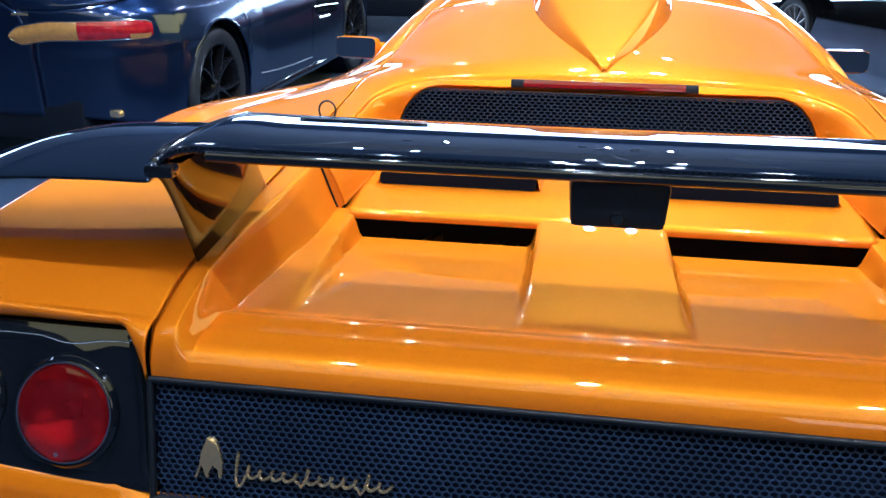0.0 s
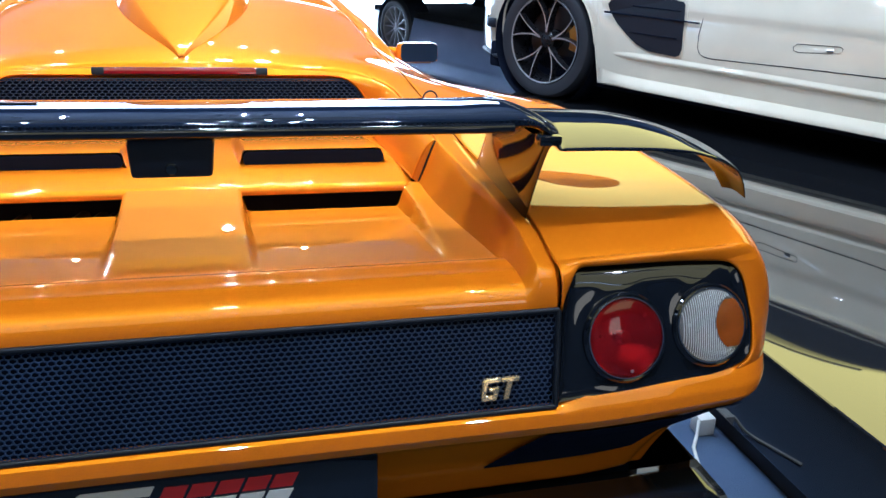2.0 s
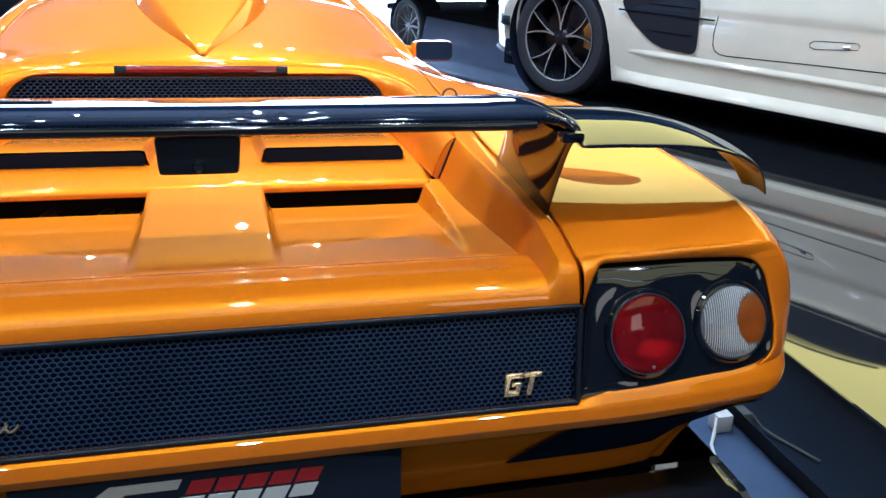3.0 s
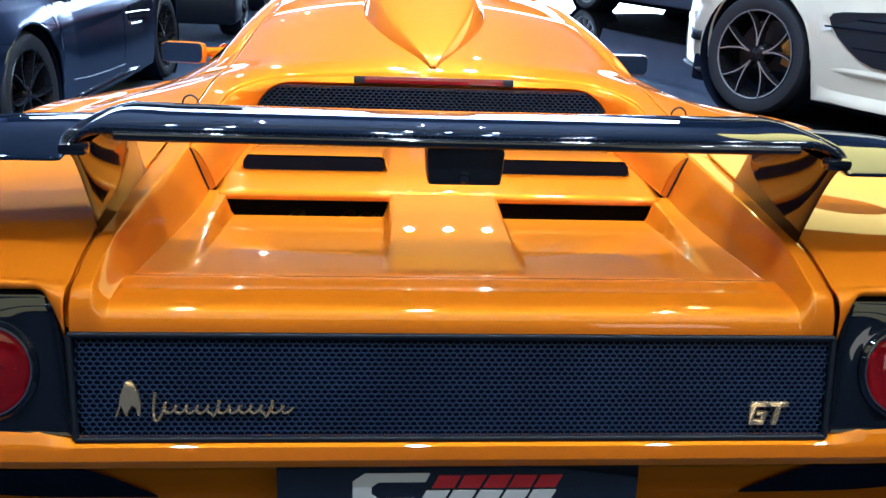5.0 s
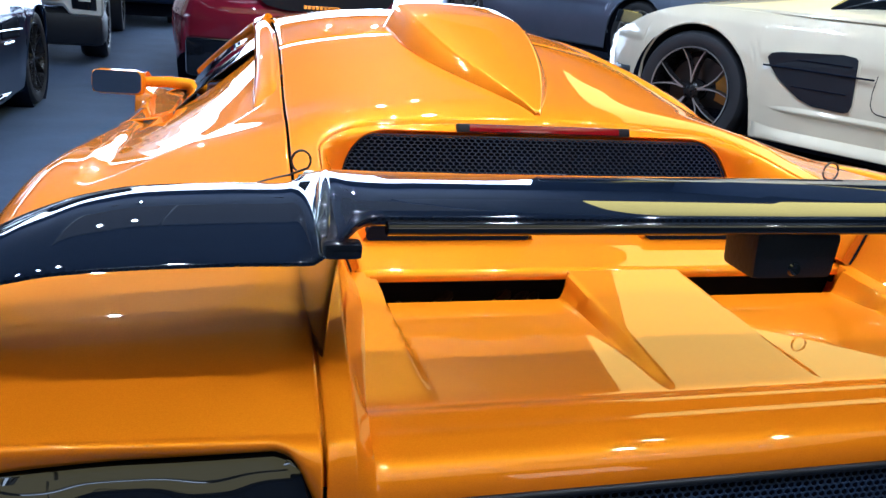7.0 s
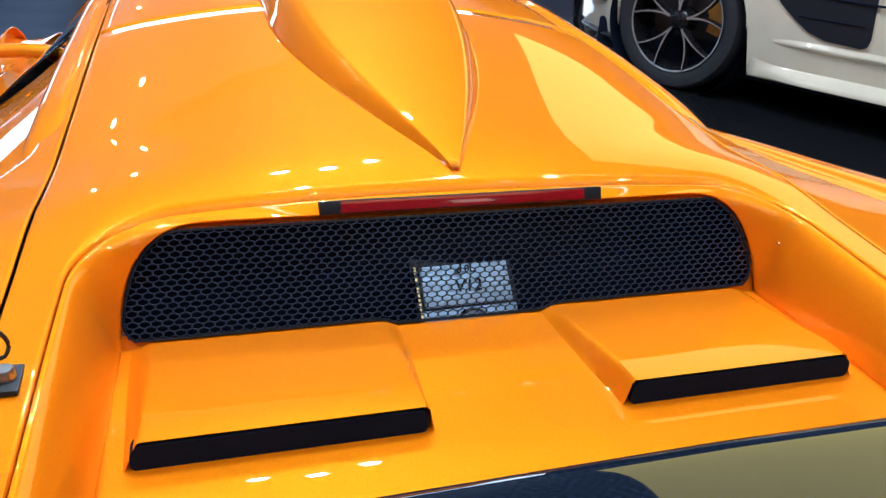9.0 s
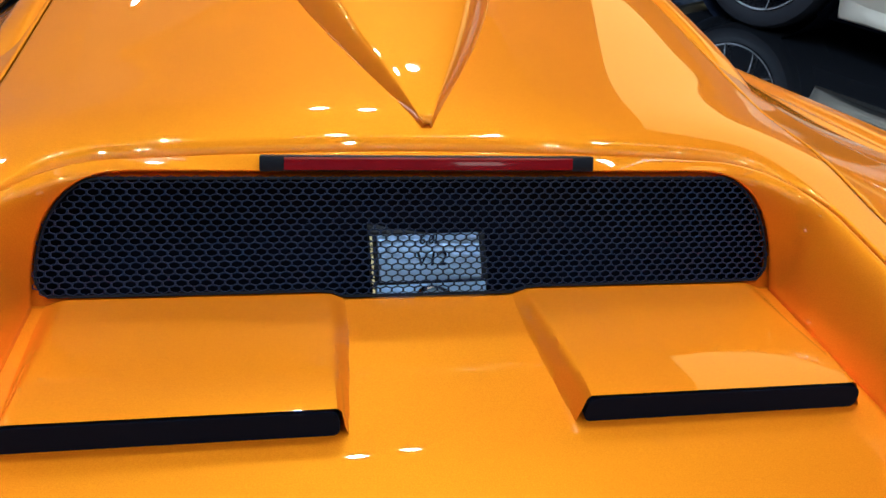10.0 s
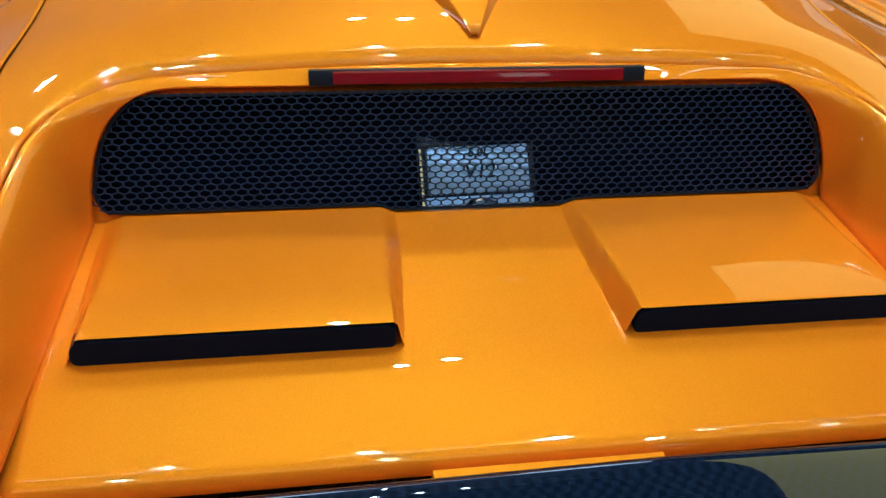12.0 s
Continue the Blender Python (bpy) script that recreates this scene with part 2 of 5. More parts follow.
def lathe_bm(profile, n=48, m=None, bm=None):
    """Turns (radius, height) pairs about the z axis."""
    out = bmesh.new()
    rings = [[out.verts.new((r * math.cos(2 * math.pi * k / n), r * math.sin(2 * math.pi * k / n), h)) for k in range(n)] if r > 1e-6 else [out.verts.new((0, 0, h))] for r, h in profile]
    for a, b in zip(rings, rings[1:]):
        for k in range(n):
            q = [a[k % len(a)], a[(k + 1) % len(a)], b[(k + 1) % len(b)], b[k % len(b)]]
            q = list(dict.fromkeys(q))
            if len(q) > 2:
                try:
                    out.faces.new(q)
                except ValueError:
                    pass
    if m is not None:
        out.transform(m)
    return join_bm(bm, out)


def tube_bm(points, r, n=8, bm=None, closed=False):
    """A round bar along a line of points."""
    out = bmesh.new()
    pts = [Vector(p) for p in points]
    rings = []
    for i, p in enumerate(pts):
        a = pts[i - 1] if i or closed else p
        b = pts[(i + 1) % len(pts)] if i < len(pts) - 1 or closed else p
        d = (b - a).normalized()
        s = d.cross(Vector((0, 0, 1)))
        s = s.normalized() if s.length > 1e-4 else Vector((1, 0, 0))
        t = s.cross(d)
        rr = r(i / max(1, len(pts) - 1)) if callable(r) else r
        rings.append([out.verts.new(p + rr * (math.cos(2 * math.pi * k / n) * s + math.sin(2 * math.pi * k / n) * t)) for k in range(n)])
    pairs = list(zip(rings, rings[1:])) + ([(rings[-1], rings[0])] if closed else [])
    for a, b in pairs:
        for k in range(n):
            out.faces.new((a[k], a[(k + 1) % n], b[(k + 1) % n], b[k]))
    if not closed:
        out.faces.new(rings[0][::-1])
        out.faces.new(rings[-1])
    return join_bm(bm, out)


def prism_bm(outline, depth, m=None, bm=None, bevel=0.0):
    """A plate: a flat outline in x and z, pushed along +y by depth."""
    out = bmesh.new()
    f = out.faces.new([out.verts.new((x, 0, z)) for x, z in outline])
    r = bmesh.ops.extrude_face_region(out, geom=[f])
    for v in r["geom"]:
        if isinstance(v, bmesh.types.BMVert):
            v.co.y += depth
    bmesh.ops.recalc_face_normals(out, faces=out.faces)
    if bevel:
        bmesh.ops.bevel(out, geom=list(out.edges), offset=bevel, segments=1, affect="EDGES")
    if m is not None:
        out.transform(m)
    return join_bm(bm, out)


def curve(*pts):
    """A smooth line through (t, value) pairs, flat at neither end."""
    ts, vs = [p[0] for p in pts], [p[1] for p in pts]
    n = len(ts)
    d = [(vs[i + 1] - vs[i]) / (ts[i + 1] - ts[i]) for i in range(n - 1)]
    g = [d[0]] + [0.0 if d[i - 1] * d[i] <= 0 else 2 * d[i - 1] * d[i] / (d[i - 1] + d[i]) for i in range(1, n - 1)] + [d[-1]]

    def at(t):
        if t <= ts[0]:
            return vs[0] + g[0] * (t - ts[0])
        if t >= ts[-1]:
            return vs[-1] + g[-1] * (t - ts[-1])
        i = max(k for k in range(n - 1) if ts[k] <= t)
        h = ts[i + 1] - ts[i]
        s = (t - ts[i]) / h
        return (1 + 2 * s) * (1 - s) ** 2 * vs[i] + s * (1 - s) ** 2 * h * g[i] + s * s * (3 - 2 * s) * vs[i + 1] + s * s * (s - 1) * h * g[i + 1]
    return at


def smooth(a, b, t):
    s = min(1.0, max(0.0, (t - a) / (b - a)))
    return s * s * (3 - 2 * s)


def mix(a, b, t):
    return a + (b - a) * t


def thing(name, label, category, group="", m=None):
    ob = new(name)
    ob.empty_display_size = 0.1
    if m is not None:
        ob.matrix_basis = m
    return tagged(ob, label, category, group)


def hex_cells_bm(inside, place, x0, x1, v0, v1, pitch, rib, depth, flat):
    """A honeycomb of ribs: every cell is a thin ring with an inner wall; inside(x, v) picks the cells, place(x, v, d) lays them."""
    out = bmesh.new()
    row = pitch * flat
    nrow = int((v1 - v0) / row) + 1
    for j in range(nrow):
        v = v0 + j * row
        for i in range(int((x1 - x0) / pitch) + 1):
            x = x0 + (i + 0.5 * (j % 2)) * pitch
            if not inside(x, v):
                continue
            ro, ri = pitch * 0.58, pitch * 0.58 - rib
            rings = []
            for r, d in ((ro, 0.0), (ri, 0.0), (ri, depth)):
                rings.append([out.verts.new(place(x + r * math.sin(k * math.pi / 3), v + r * 1.15 * flat * math.cos(k * math.pi / 3), d)) for k in range(6)])
            for a, b in zip(rings, rings[1:]):
                for k in range(6):
                    out.faces.new((a[k], a[(k + 1) % 6], b[(k + 1) % 6], b[k]))
    return out


# ---------------------------------------------------------------- the hall
def slab(name, x0, x1, y0, y1, z0, z1, mat_, bevel=0.0, label="", kind="structure", cat=""):
    return tagged(part(name, box_bm(x0, x1, y0, y1, z0, z1, bevel=bevel), mat_, smooth=False), label, cat or name.split("_")[0], kind=kind)


slab("floor", X0, X1, Y0, Y1, -0.10, 0.0, CARPET, label="dark blue-grey carpeted showroom floor")
slab("wall_south", X0 - 0.2, X1 + 0.2, Y0 - 0.2, Y0, -0.1, CEIL, WALL_DARK, label="dark painted wall")
slab("wall_west", X0 - 0.2, X0, Y0, Y1, -0.1, CEIL, WALL_DARK, label="dark painted wall")
slab("wall_east", X1, X1 + 0.2, Y0, Y1, -0.1, CEIL, WALL_DARK, label="dark painted wall")
slab("wall_north", X0 - 0.2, X1 + 0.2, Y1, Y1 + 0.2, -0.1, CEIL, WALL_DARK, label="dark painted wall")
slab("ceiling", X0 - 0.2, X1 + 0.2, Y0 - 0.2, Y1 + 0.2, CEIL, CEIL + 0.2, CEILING_DARK, label="black painted ceiling")
PLAT_X = 1.39
slab("platform", PLAT_X, X1 - 0.01, -4.0, 15.2, 0.07, PLATFORM_Z, PLATFORM_TOP, bevel=0.006, label="raised black mirror-gloss display platform", cat="platform")
slab("platform_skirting", PLAT_X + 0.03, X1 - 0.02, -3.97, 15.17, 0.0, 0.069, SKIRT, label="dark skirting under the platform", cat="skirting")

# luminous warm ceiling over the platform, in panels with narrow joints
def glow_ceiling():
    t = thing("luminous_ceiling", "warm yellow backlit ceiling in large panels", "ceiling light")
    nx, ny, z = 4, 5, 3.7
    corners = ((2.2, 3.3), (8.6, 2.9), (10.6, 9.6), (4.5, 10.2))

    def at(a, b):
        (ax, ay), (bx, by), (cx, cy), (dx, dy) = corners
        return mix(mix(ax, bx, a), mix(dx, cx, a), b), mix(mix(ay, by, a), mix(dy, cy, a), b)
    for i in range(nx):
        for j in range(ny):
            bm = bmesh.new()
            g = 0.004
            q = [at((i + g + 0.0) / nx, (j + g) / ny), at((i + 1 - g) / nx, (j + g) / ny), at((i + 1 - g) / nx, (j + 1 - g) / ny), at((i + g) / nx, (j + 1 - g) / ny)]
            lo, hi = [bm.verts.new((x, y, z)) for x, y in q], [bm.verts.new((x, y, z + 0.02)) for x, y in q]
            bm.faces.new(lo[::-1])
            bm.faces.new(hi)
            for k in range(4):
                bm.faces.new((lo[k], lo[(k + 1) % 4], hi[(k + 1) % 4], hi[k]))
            part("glow_panel", bm, GOLD_GLOW, t, smooth=False)
    x0, x1, y0, y1 = 2.0, 10.7, 2.8, 10.3
    part("tray", box_bm(x0 - 0.1, x1 + 0.1, y0 - 0.1, y1 + 0.1, z + 0.021, z + 0.12), WALL_DARK, t, smooth=False)


glow_ceiling()


def spot_lamp():
    t = thing("ceiling_spot", "small round white ceiling spot lamp", "spot lamp", "ceiling spots", pose(0, 0, CEIL))
    part("housing", lathe_bm([(0.092, 0.0), (0.092, -0.10), (0.078, -0.105), (0.074, -0.06), (0, -0.055)], 28), BLACK_SATIN, t)
    part("lamp_face", lathe_bm([(0, -0.070), (0.072, -0.070)], 24), SPOT_GLOW, t, "bright lamp face")
    return t


first = spot_lamp()
first.matrix_basis = pose(spots[0][0], spots[0][1], CEIL)
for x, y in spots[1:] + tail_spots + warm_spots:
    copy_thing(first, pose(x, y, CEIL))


def strip_lamp(x, y, length, rz=0):
    t = thing("strip_light", "long cool white ceiling strip light", "strip light", "ceiling strip lights", pose(x, y, CEIL - 0.10, 0, 0, rz))
    part("housing", box_bm(-length / 2, length / 2, -0.07, 0.07, 0.021, 0.10, bevel=0.01), BLACK_SATIN, t)
    part("diffuser", box_bm(-length / 2 + 0.02, length / 2 - 0.02, -0.035, 0.035, 0.0, 0.02), STRIP_GLOW, t, "bright diffuser", smooth=False)


for y in (-2.4, 1.3):
    for x in (-5.3, -3.4, -1.5, 0.4, 2.3):
        strip_lamp(x, y, 1.35)
pale = thing("pale_ceiling_light", "dim cool backlit ceiling panel in a dark frame", "ceiling light")
for k in range(3):
    part("glow_panel", box_bm(-3.3 + 1.95 * k, -3.3 + 1.95 * k + 1.92, 7.25, 11.4, CEIL - 0.05, CEIL - 0.03), PALE_GLOW, pale, smooth=False)
part("frame", box_bm(-3.4, 2.6, 7.15, 11.5, CEIL - 0.029, CEIL - 0.001), BLACK_SATIN, pale, smooth=False)
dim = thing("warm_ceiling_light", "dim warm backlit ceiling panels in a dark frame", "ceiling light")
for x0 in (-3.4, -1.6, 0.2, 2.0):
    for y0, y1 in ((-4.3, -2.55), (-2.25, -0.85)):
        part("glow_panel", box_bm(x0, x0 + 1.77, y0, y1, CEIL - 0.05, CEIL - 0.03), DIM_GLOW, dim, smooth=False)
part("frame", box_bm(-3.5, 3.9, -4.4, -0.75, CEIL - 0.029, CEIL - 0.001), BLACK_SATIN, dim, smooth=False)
for k in range(4):
    slab(f"window_{k + 2}", X0 + 0.005, X0 + 0.03, 1.0 + 4.0 * k, 4.4 + 4.0 * k, 0.9, 1.6, BLUE_GLOW, label="cool bright lit window", cat="window")
slab("window_6", 1.9, 3.1, Y0 + 0.005, Y0 + 0.03, 2.5, 4.1, SOUTH_GLOW, label="pale lit window behind", cat="window")
slab("window_1", -8.4, 7.0, Y1 - 0.03, Y1 - 0.005, 0.1, 3.3, FACADE_GLOW, label="bright daylit shop front", cat="window")


# ---------------------------------------------------------------- the orange sports car
# x across, y ahead from the tail, z up; the half outline is mirrored.
SEAM_X = curve((0.04, 0.566), (0.2, 0.560), (0.64, 0.543), (0.78, 0.538), (1.18, 0.520), (1.75, 0.493), (2.5, 0.47))
RIDGE_X = curve((0.04, 0.535), (0.2, 0.525), (0.54, 0.497), (0.74, 0.487), (0.88, 0.478), (1.0, 0.46))
RIDGE_Z = curve((0.04, 0.800), (0.09, 0.832), (0.19, 0.866), (0.54, 0.902), (0.74, 0.925), (0.90, 0.944), (1.0, 0.958))
HOOD_Z = curve((0.97, 0.985), (1.05, 1.003), (1.3, 1.040), (1.7, 1.088), (2.1, 1.110), (2.45, 1.100))
HOOD_K = curve((0.97, 0.09), (1.2, 0.22), (1.7, 0.24), (2.4, 0.26))


def hood_z(x, y):
    k = smooth(0.88, 1.06, y)
    low = RIDGE_Z(min(y, 1.06)) + 0.09 * (RIDGE_X(min(y, 1.06)) ** 2 - x * x)
    if k == 0:
        return low
    return mix(low, HOOD_Z(y) - HOOD_K(y) * x * x - 0.5 * max(0.0, abs(x) - 0.40) ** 2, k)


LID_Y = 0.560
FRONT_Y = 1.70


def edge_in(s):
    """The inner rim of the engine cover in plan, s from -1 to 1."""
    a, sg = abs(s), (1 if s > 0 else -1)
    if a > 0.55:
        y = mix(0.86, LID_Y, (a - 0.55) / 0.45)
        return sg * RIDGE_X(y), y
    if a > 0.36:
        t = (0.55 - a) / 0.19 * math.pi / 2
        return sg * (0.352 + (RIDGE_X(0.86) - 0.352) * math.cos(t)), 0.86 + 0.11 * math.sin(t)
    return sg * 0.352 * a / 0.36, 0.97


def edge_out(s):
    a, sg = abs(s), (1 if s > 0 else -1)
    if a > 0.36:
        y = mix(FRONT_Y, LID_Y, smooth(0.36, 0.55, a) * 0.72 + 0.28 * max(0, (a - 0.55) / 0.45))
        return sg * (SEAM_X(y) - 0.003), y
    return sg * (SEAM_X(FRONT_Y) - 0.003) * a / 0.36, FRONT_Y


def hood_point(u, v):
    s = -1 + 2 * u
    (x0, y0), (x1, y1) = edge_in(s), edge_out(s)
    x, y = mix(x0, x1, v), mix(y0, y1, v)
    r = 0.006 * (1 - min(1.0, v * 14)) ** 2
    return x, y, hood_z(x, y) - r


def wall_point(u, v):
    """The flank of the engine bay recess, from the rim down to the floor or the mesh."""
    s = -1 + 2 * u
    a, sg = abs(s), (1 if s > 0 else -1)
    x0, y0 = edge_in(s)
    p0 = Vector((x0, y0, hood_z(x0, y0) - 0.006))
    if a > 0.55:
        y = mix(0.902, LID_Y, (a - 0.55) / 0.45)
        p3 = Vector((sg * mix(0.437, 0.452, (a - 0.55) / 0.45), y, 0.8195))
    elif a > 0.36:
        t = (0.55 - a) / 0.19 * math.pi / 2
        v_ = 1.02 * math.sin(t) ** 0.714
        p3 = Vector(mesh_place(sg * (0.325 + 0.112 * math.cos(t) ** 0.62 - 0.012 * min(1.0, v_) ** 1.5), v_, -0.001))
    else:
        p3 = Vector(mesh_place(mix(0, 0.313, a / 0.36) * sg, 1.02, -0.001))
    inward = Vector((p3.x - p0.x, p3.y - p0.y, 0))
    p1 = p0 + inward * 0.45 + Vector((0, 0, -0.004))
    p2 = p3 + (p0 - p3) * 0.15 + Vector((0, 0, 0.012 * smooth(0.36, 0.5, a)))
    w = 1 - v
    return w ** 3 * p0 + 3 * w * w * v * p1 + 3 * w * v * v * p2 + v ** 3 * p3


BLISTER_Y0, BLISTER_Y1 = 0.688, 0.905


def blister_s(x):
    a = abs(x)
    return smooth(0.098, 0.122, a) * (1 - smooth(0.424, 0.447, a))


def bay_floor(x, y):
    return 0.8205 - 0.009 * smooth(0.67, 0.56, y)


def mesh_place(x, v, d=0.0):
    """A place on the slanted engine mesh: v is 0 at its foot and 1 at its head; d goes inward."""
    return x, mix(0.902, 0.953, v) + d * 0.85, mix(0.822, 0.955, v) - d * 0.35


def mesh_half(v):
    """Half the width of the mesh opening at the height v."""
    t = math.asin(min(1.0, max(0.0, v / 1.02) ** 1.4))
    return 0.325 + 0.112 * math.cos(t) ** 0.62 - 0.012 * min(1.0, max(0.0, v)) ** 1.5


def mesh_inside(x, v):
    a = abs(x)
    half = mesh_half(v) - 0.005
    if v < 0.015 + 0.05 * blister_s(x) or v > 0.965 or a > half:
        return False
    if v < 0.24 and a > half - 0.035:
        return math.hypot((a - half + 0.035) / 0.035, (v - 0.24) / 0.22) < 1
    return True


def deck_point(u, v):
    """The sunken rear deck with its two pans, the flanks and the rolled tail edge."""
    a = 2 * abs(u - 0.5)
    sg = 1 if u > 0.5 else -1
    y = mix(0.085, 0.600, max(0.0, (v - 0.12) / 0.88))
    base = 0.802 + 0.042 * (y - 0.085) - 0.7 * max(0.0, 0.185 - y) ** 2
    base += 0.012 * smooth(0.180, 0.142, y) - 0.006
    xin = mix(0.512, 0.462, smooth(0.05, 0.5, y))
    xr, xs = RIDGE_X(y), SEAM_X(y) - 0.0025
    if a < 0.70:
        x = a / 0.70 * xin
        grow = min(1.0, max(0.0, (y - 0.165) / 0.37)) ** 1.2
        soft = 0.016
        pan = smooth(0.104, 0.104 + soft, x) * (1 - smooth(0.428 - soft, 0.428, x))
        z = base - 0.042 * grow * pan
        z += 0.0030 * math.exp(-((y - 0.104) / 0.010) ** 2)
        far = 0.020 * (1 - smooth(0.100, 0.112, x)) + 0.030 * smooth(0.432, 0.445, x)
        z -= 0.09 * smooth(0.530 + far, 0.538 + far, y)
    elif a < 0.92:
        t = (a - 0.70) / 0.22
        x = mix(xin, xr, t)
        top = max(base + 0.004, RIDGE_Z(y))
        z = mix(base - 0.05 * smooth(0.575, 0.59, y), top, 0.25 * t * t * (3 - 2 * t) + 0.75 * t) - 0.012 * smooth(0.558, 0.568, y)
    else:
        t = (a - 0.92) / 0.08
        x = mix(xr, xs, t)
        z = max(base + 0.004, RIDGE_Z(y)) - 0.004 * t - 0.008 * max(0, t - 0.5) ** 2
    if v < 0.12:
        t = 1 - v / 0.12
        ang = t * math.pi / 2
        y = 0.085 - 0.035 * math.sin(ang)
        z0, z1 = z, 0.757
        z = z1 + (z0 - z1) * (0.35 * math.cos(ang) + 0.65 * (1 - t ** 1.6))
        xs2 = mix(x, x * 1.0, t)
        x = xs2
    return sg * x, y, z


FEND_XO = curve((0.04, 0.88), (0.12, 0.905), (0.3, 0.925), (0.6, 0.935), (1.2, 0.93), (2.0, 0.90), (3.0, 0.89), (3.9, 0.86), (4.3, 0.70))
FEND_ZO = curve((0.04, 0.822), (0.088, 0.836), (0.15, 0.852), (0.225, 0.862), (0.5, 0.872), (0.9, 0.878), (1.4, 0.825), (1.9, 0.762), (2.6, 0.685), (3.4, 0.61), (3.9, 0.57), (4.3, 0.48))
SIDE_X = curve((0.04, 0.935), (0.10, 0.985), (0.2, 1.008), (0.5, 1.02), (1.2, 1.015), (1.9, 0.985), (2.7, 0.985), (3.4, 1.0), (3.9, 0.95), (4.3, 0.78))


def arch_low(y, sill=0.20):
    z = sill
    for yc, r in ((0.80, 0.375), (3.45, 0.355)):
        if abs(y - yc) < r:
            z = max(z, 0.33 + math.sqrt(r * r - (y - yc) ** 2))
    return z


def quarter_point(y, u, side):
    """From the seam beside the engine cover, over the wing's shoulder, down the flank."""
    xs = SEAM_X(y) + 0.0015
    zs = hood_z(xs, y) - 0.003
    xo, zo, xm = FEND_XO(y), FEND_ZO(y), SIDE_X(y)
    if u < 0.55:
        t = u / 0.55
        x = mix(xs, xo, t)
        bend = 1.0 + 0.42 * smooth(0.7, 1.3, y)
        z = zo + (zs - zo) * (1 - t) ** bend
        z -= 0.012 * math.sin(math.pi * t) * smooth(0.22, 0.45, y) * (1 - smooth(0.8, 1.3, y))
        q = min(1.0, max(0.0, (x - 0.545) / 0.33))
        yc = mix(1.26, 0.80, q ** 1.15)
        z -= 0.016 * smooth(yc, yc + 0.036, y) * smooth(SEAM_X(y) + 0.040, SEAM_X(y) + 0.056, x) * (1 - smooth(0.86, 0.90, x))
    else:
        t = (u - 0.55) / 0.45
        low = arch_low(y, mix(0.555, 0.28, smooth(0.09, 0.42, y)))
        ang = min(1.0, t / 0.45) * math.pi / 2
        zmid = zo - min(0.16, (zo - low) * 0.6)
        if t < 0.45:
            x = xo + (xm - xo) * math.sin(ang)
            z = zmid + (zo - zmid) * math.cos(ang)
        else:
            k = (t - 0.45) / 0.55
            x, z = xm - 0.02 * k * k, mix(zmid, low, k)
    return side * x, y, z


def rear_edge(v):
    """Rows of the quarter panels: closer together at the rolled tail edge."""
    return 0.088 + 1.862 * (0.35 * v + 0.65 * v * v)


def rear_place(x, z, d=0.0):
    """The slanted tail face."""
    return x, 0.366 * (z - 0.62) + 0.10 * max(0.0, abs(x) - 0.60) ** 2 + 8.0 * max(0.0, z - 0.785) ** 2 + d, z


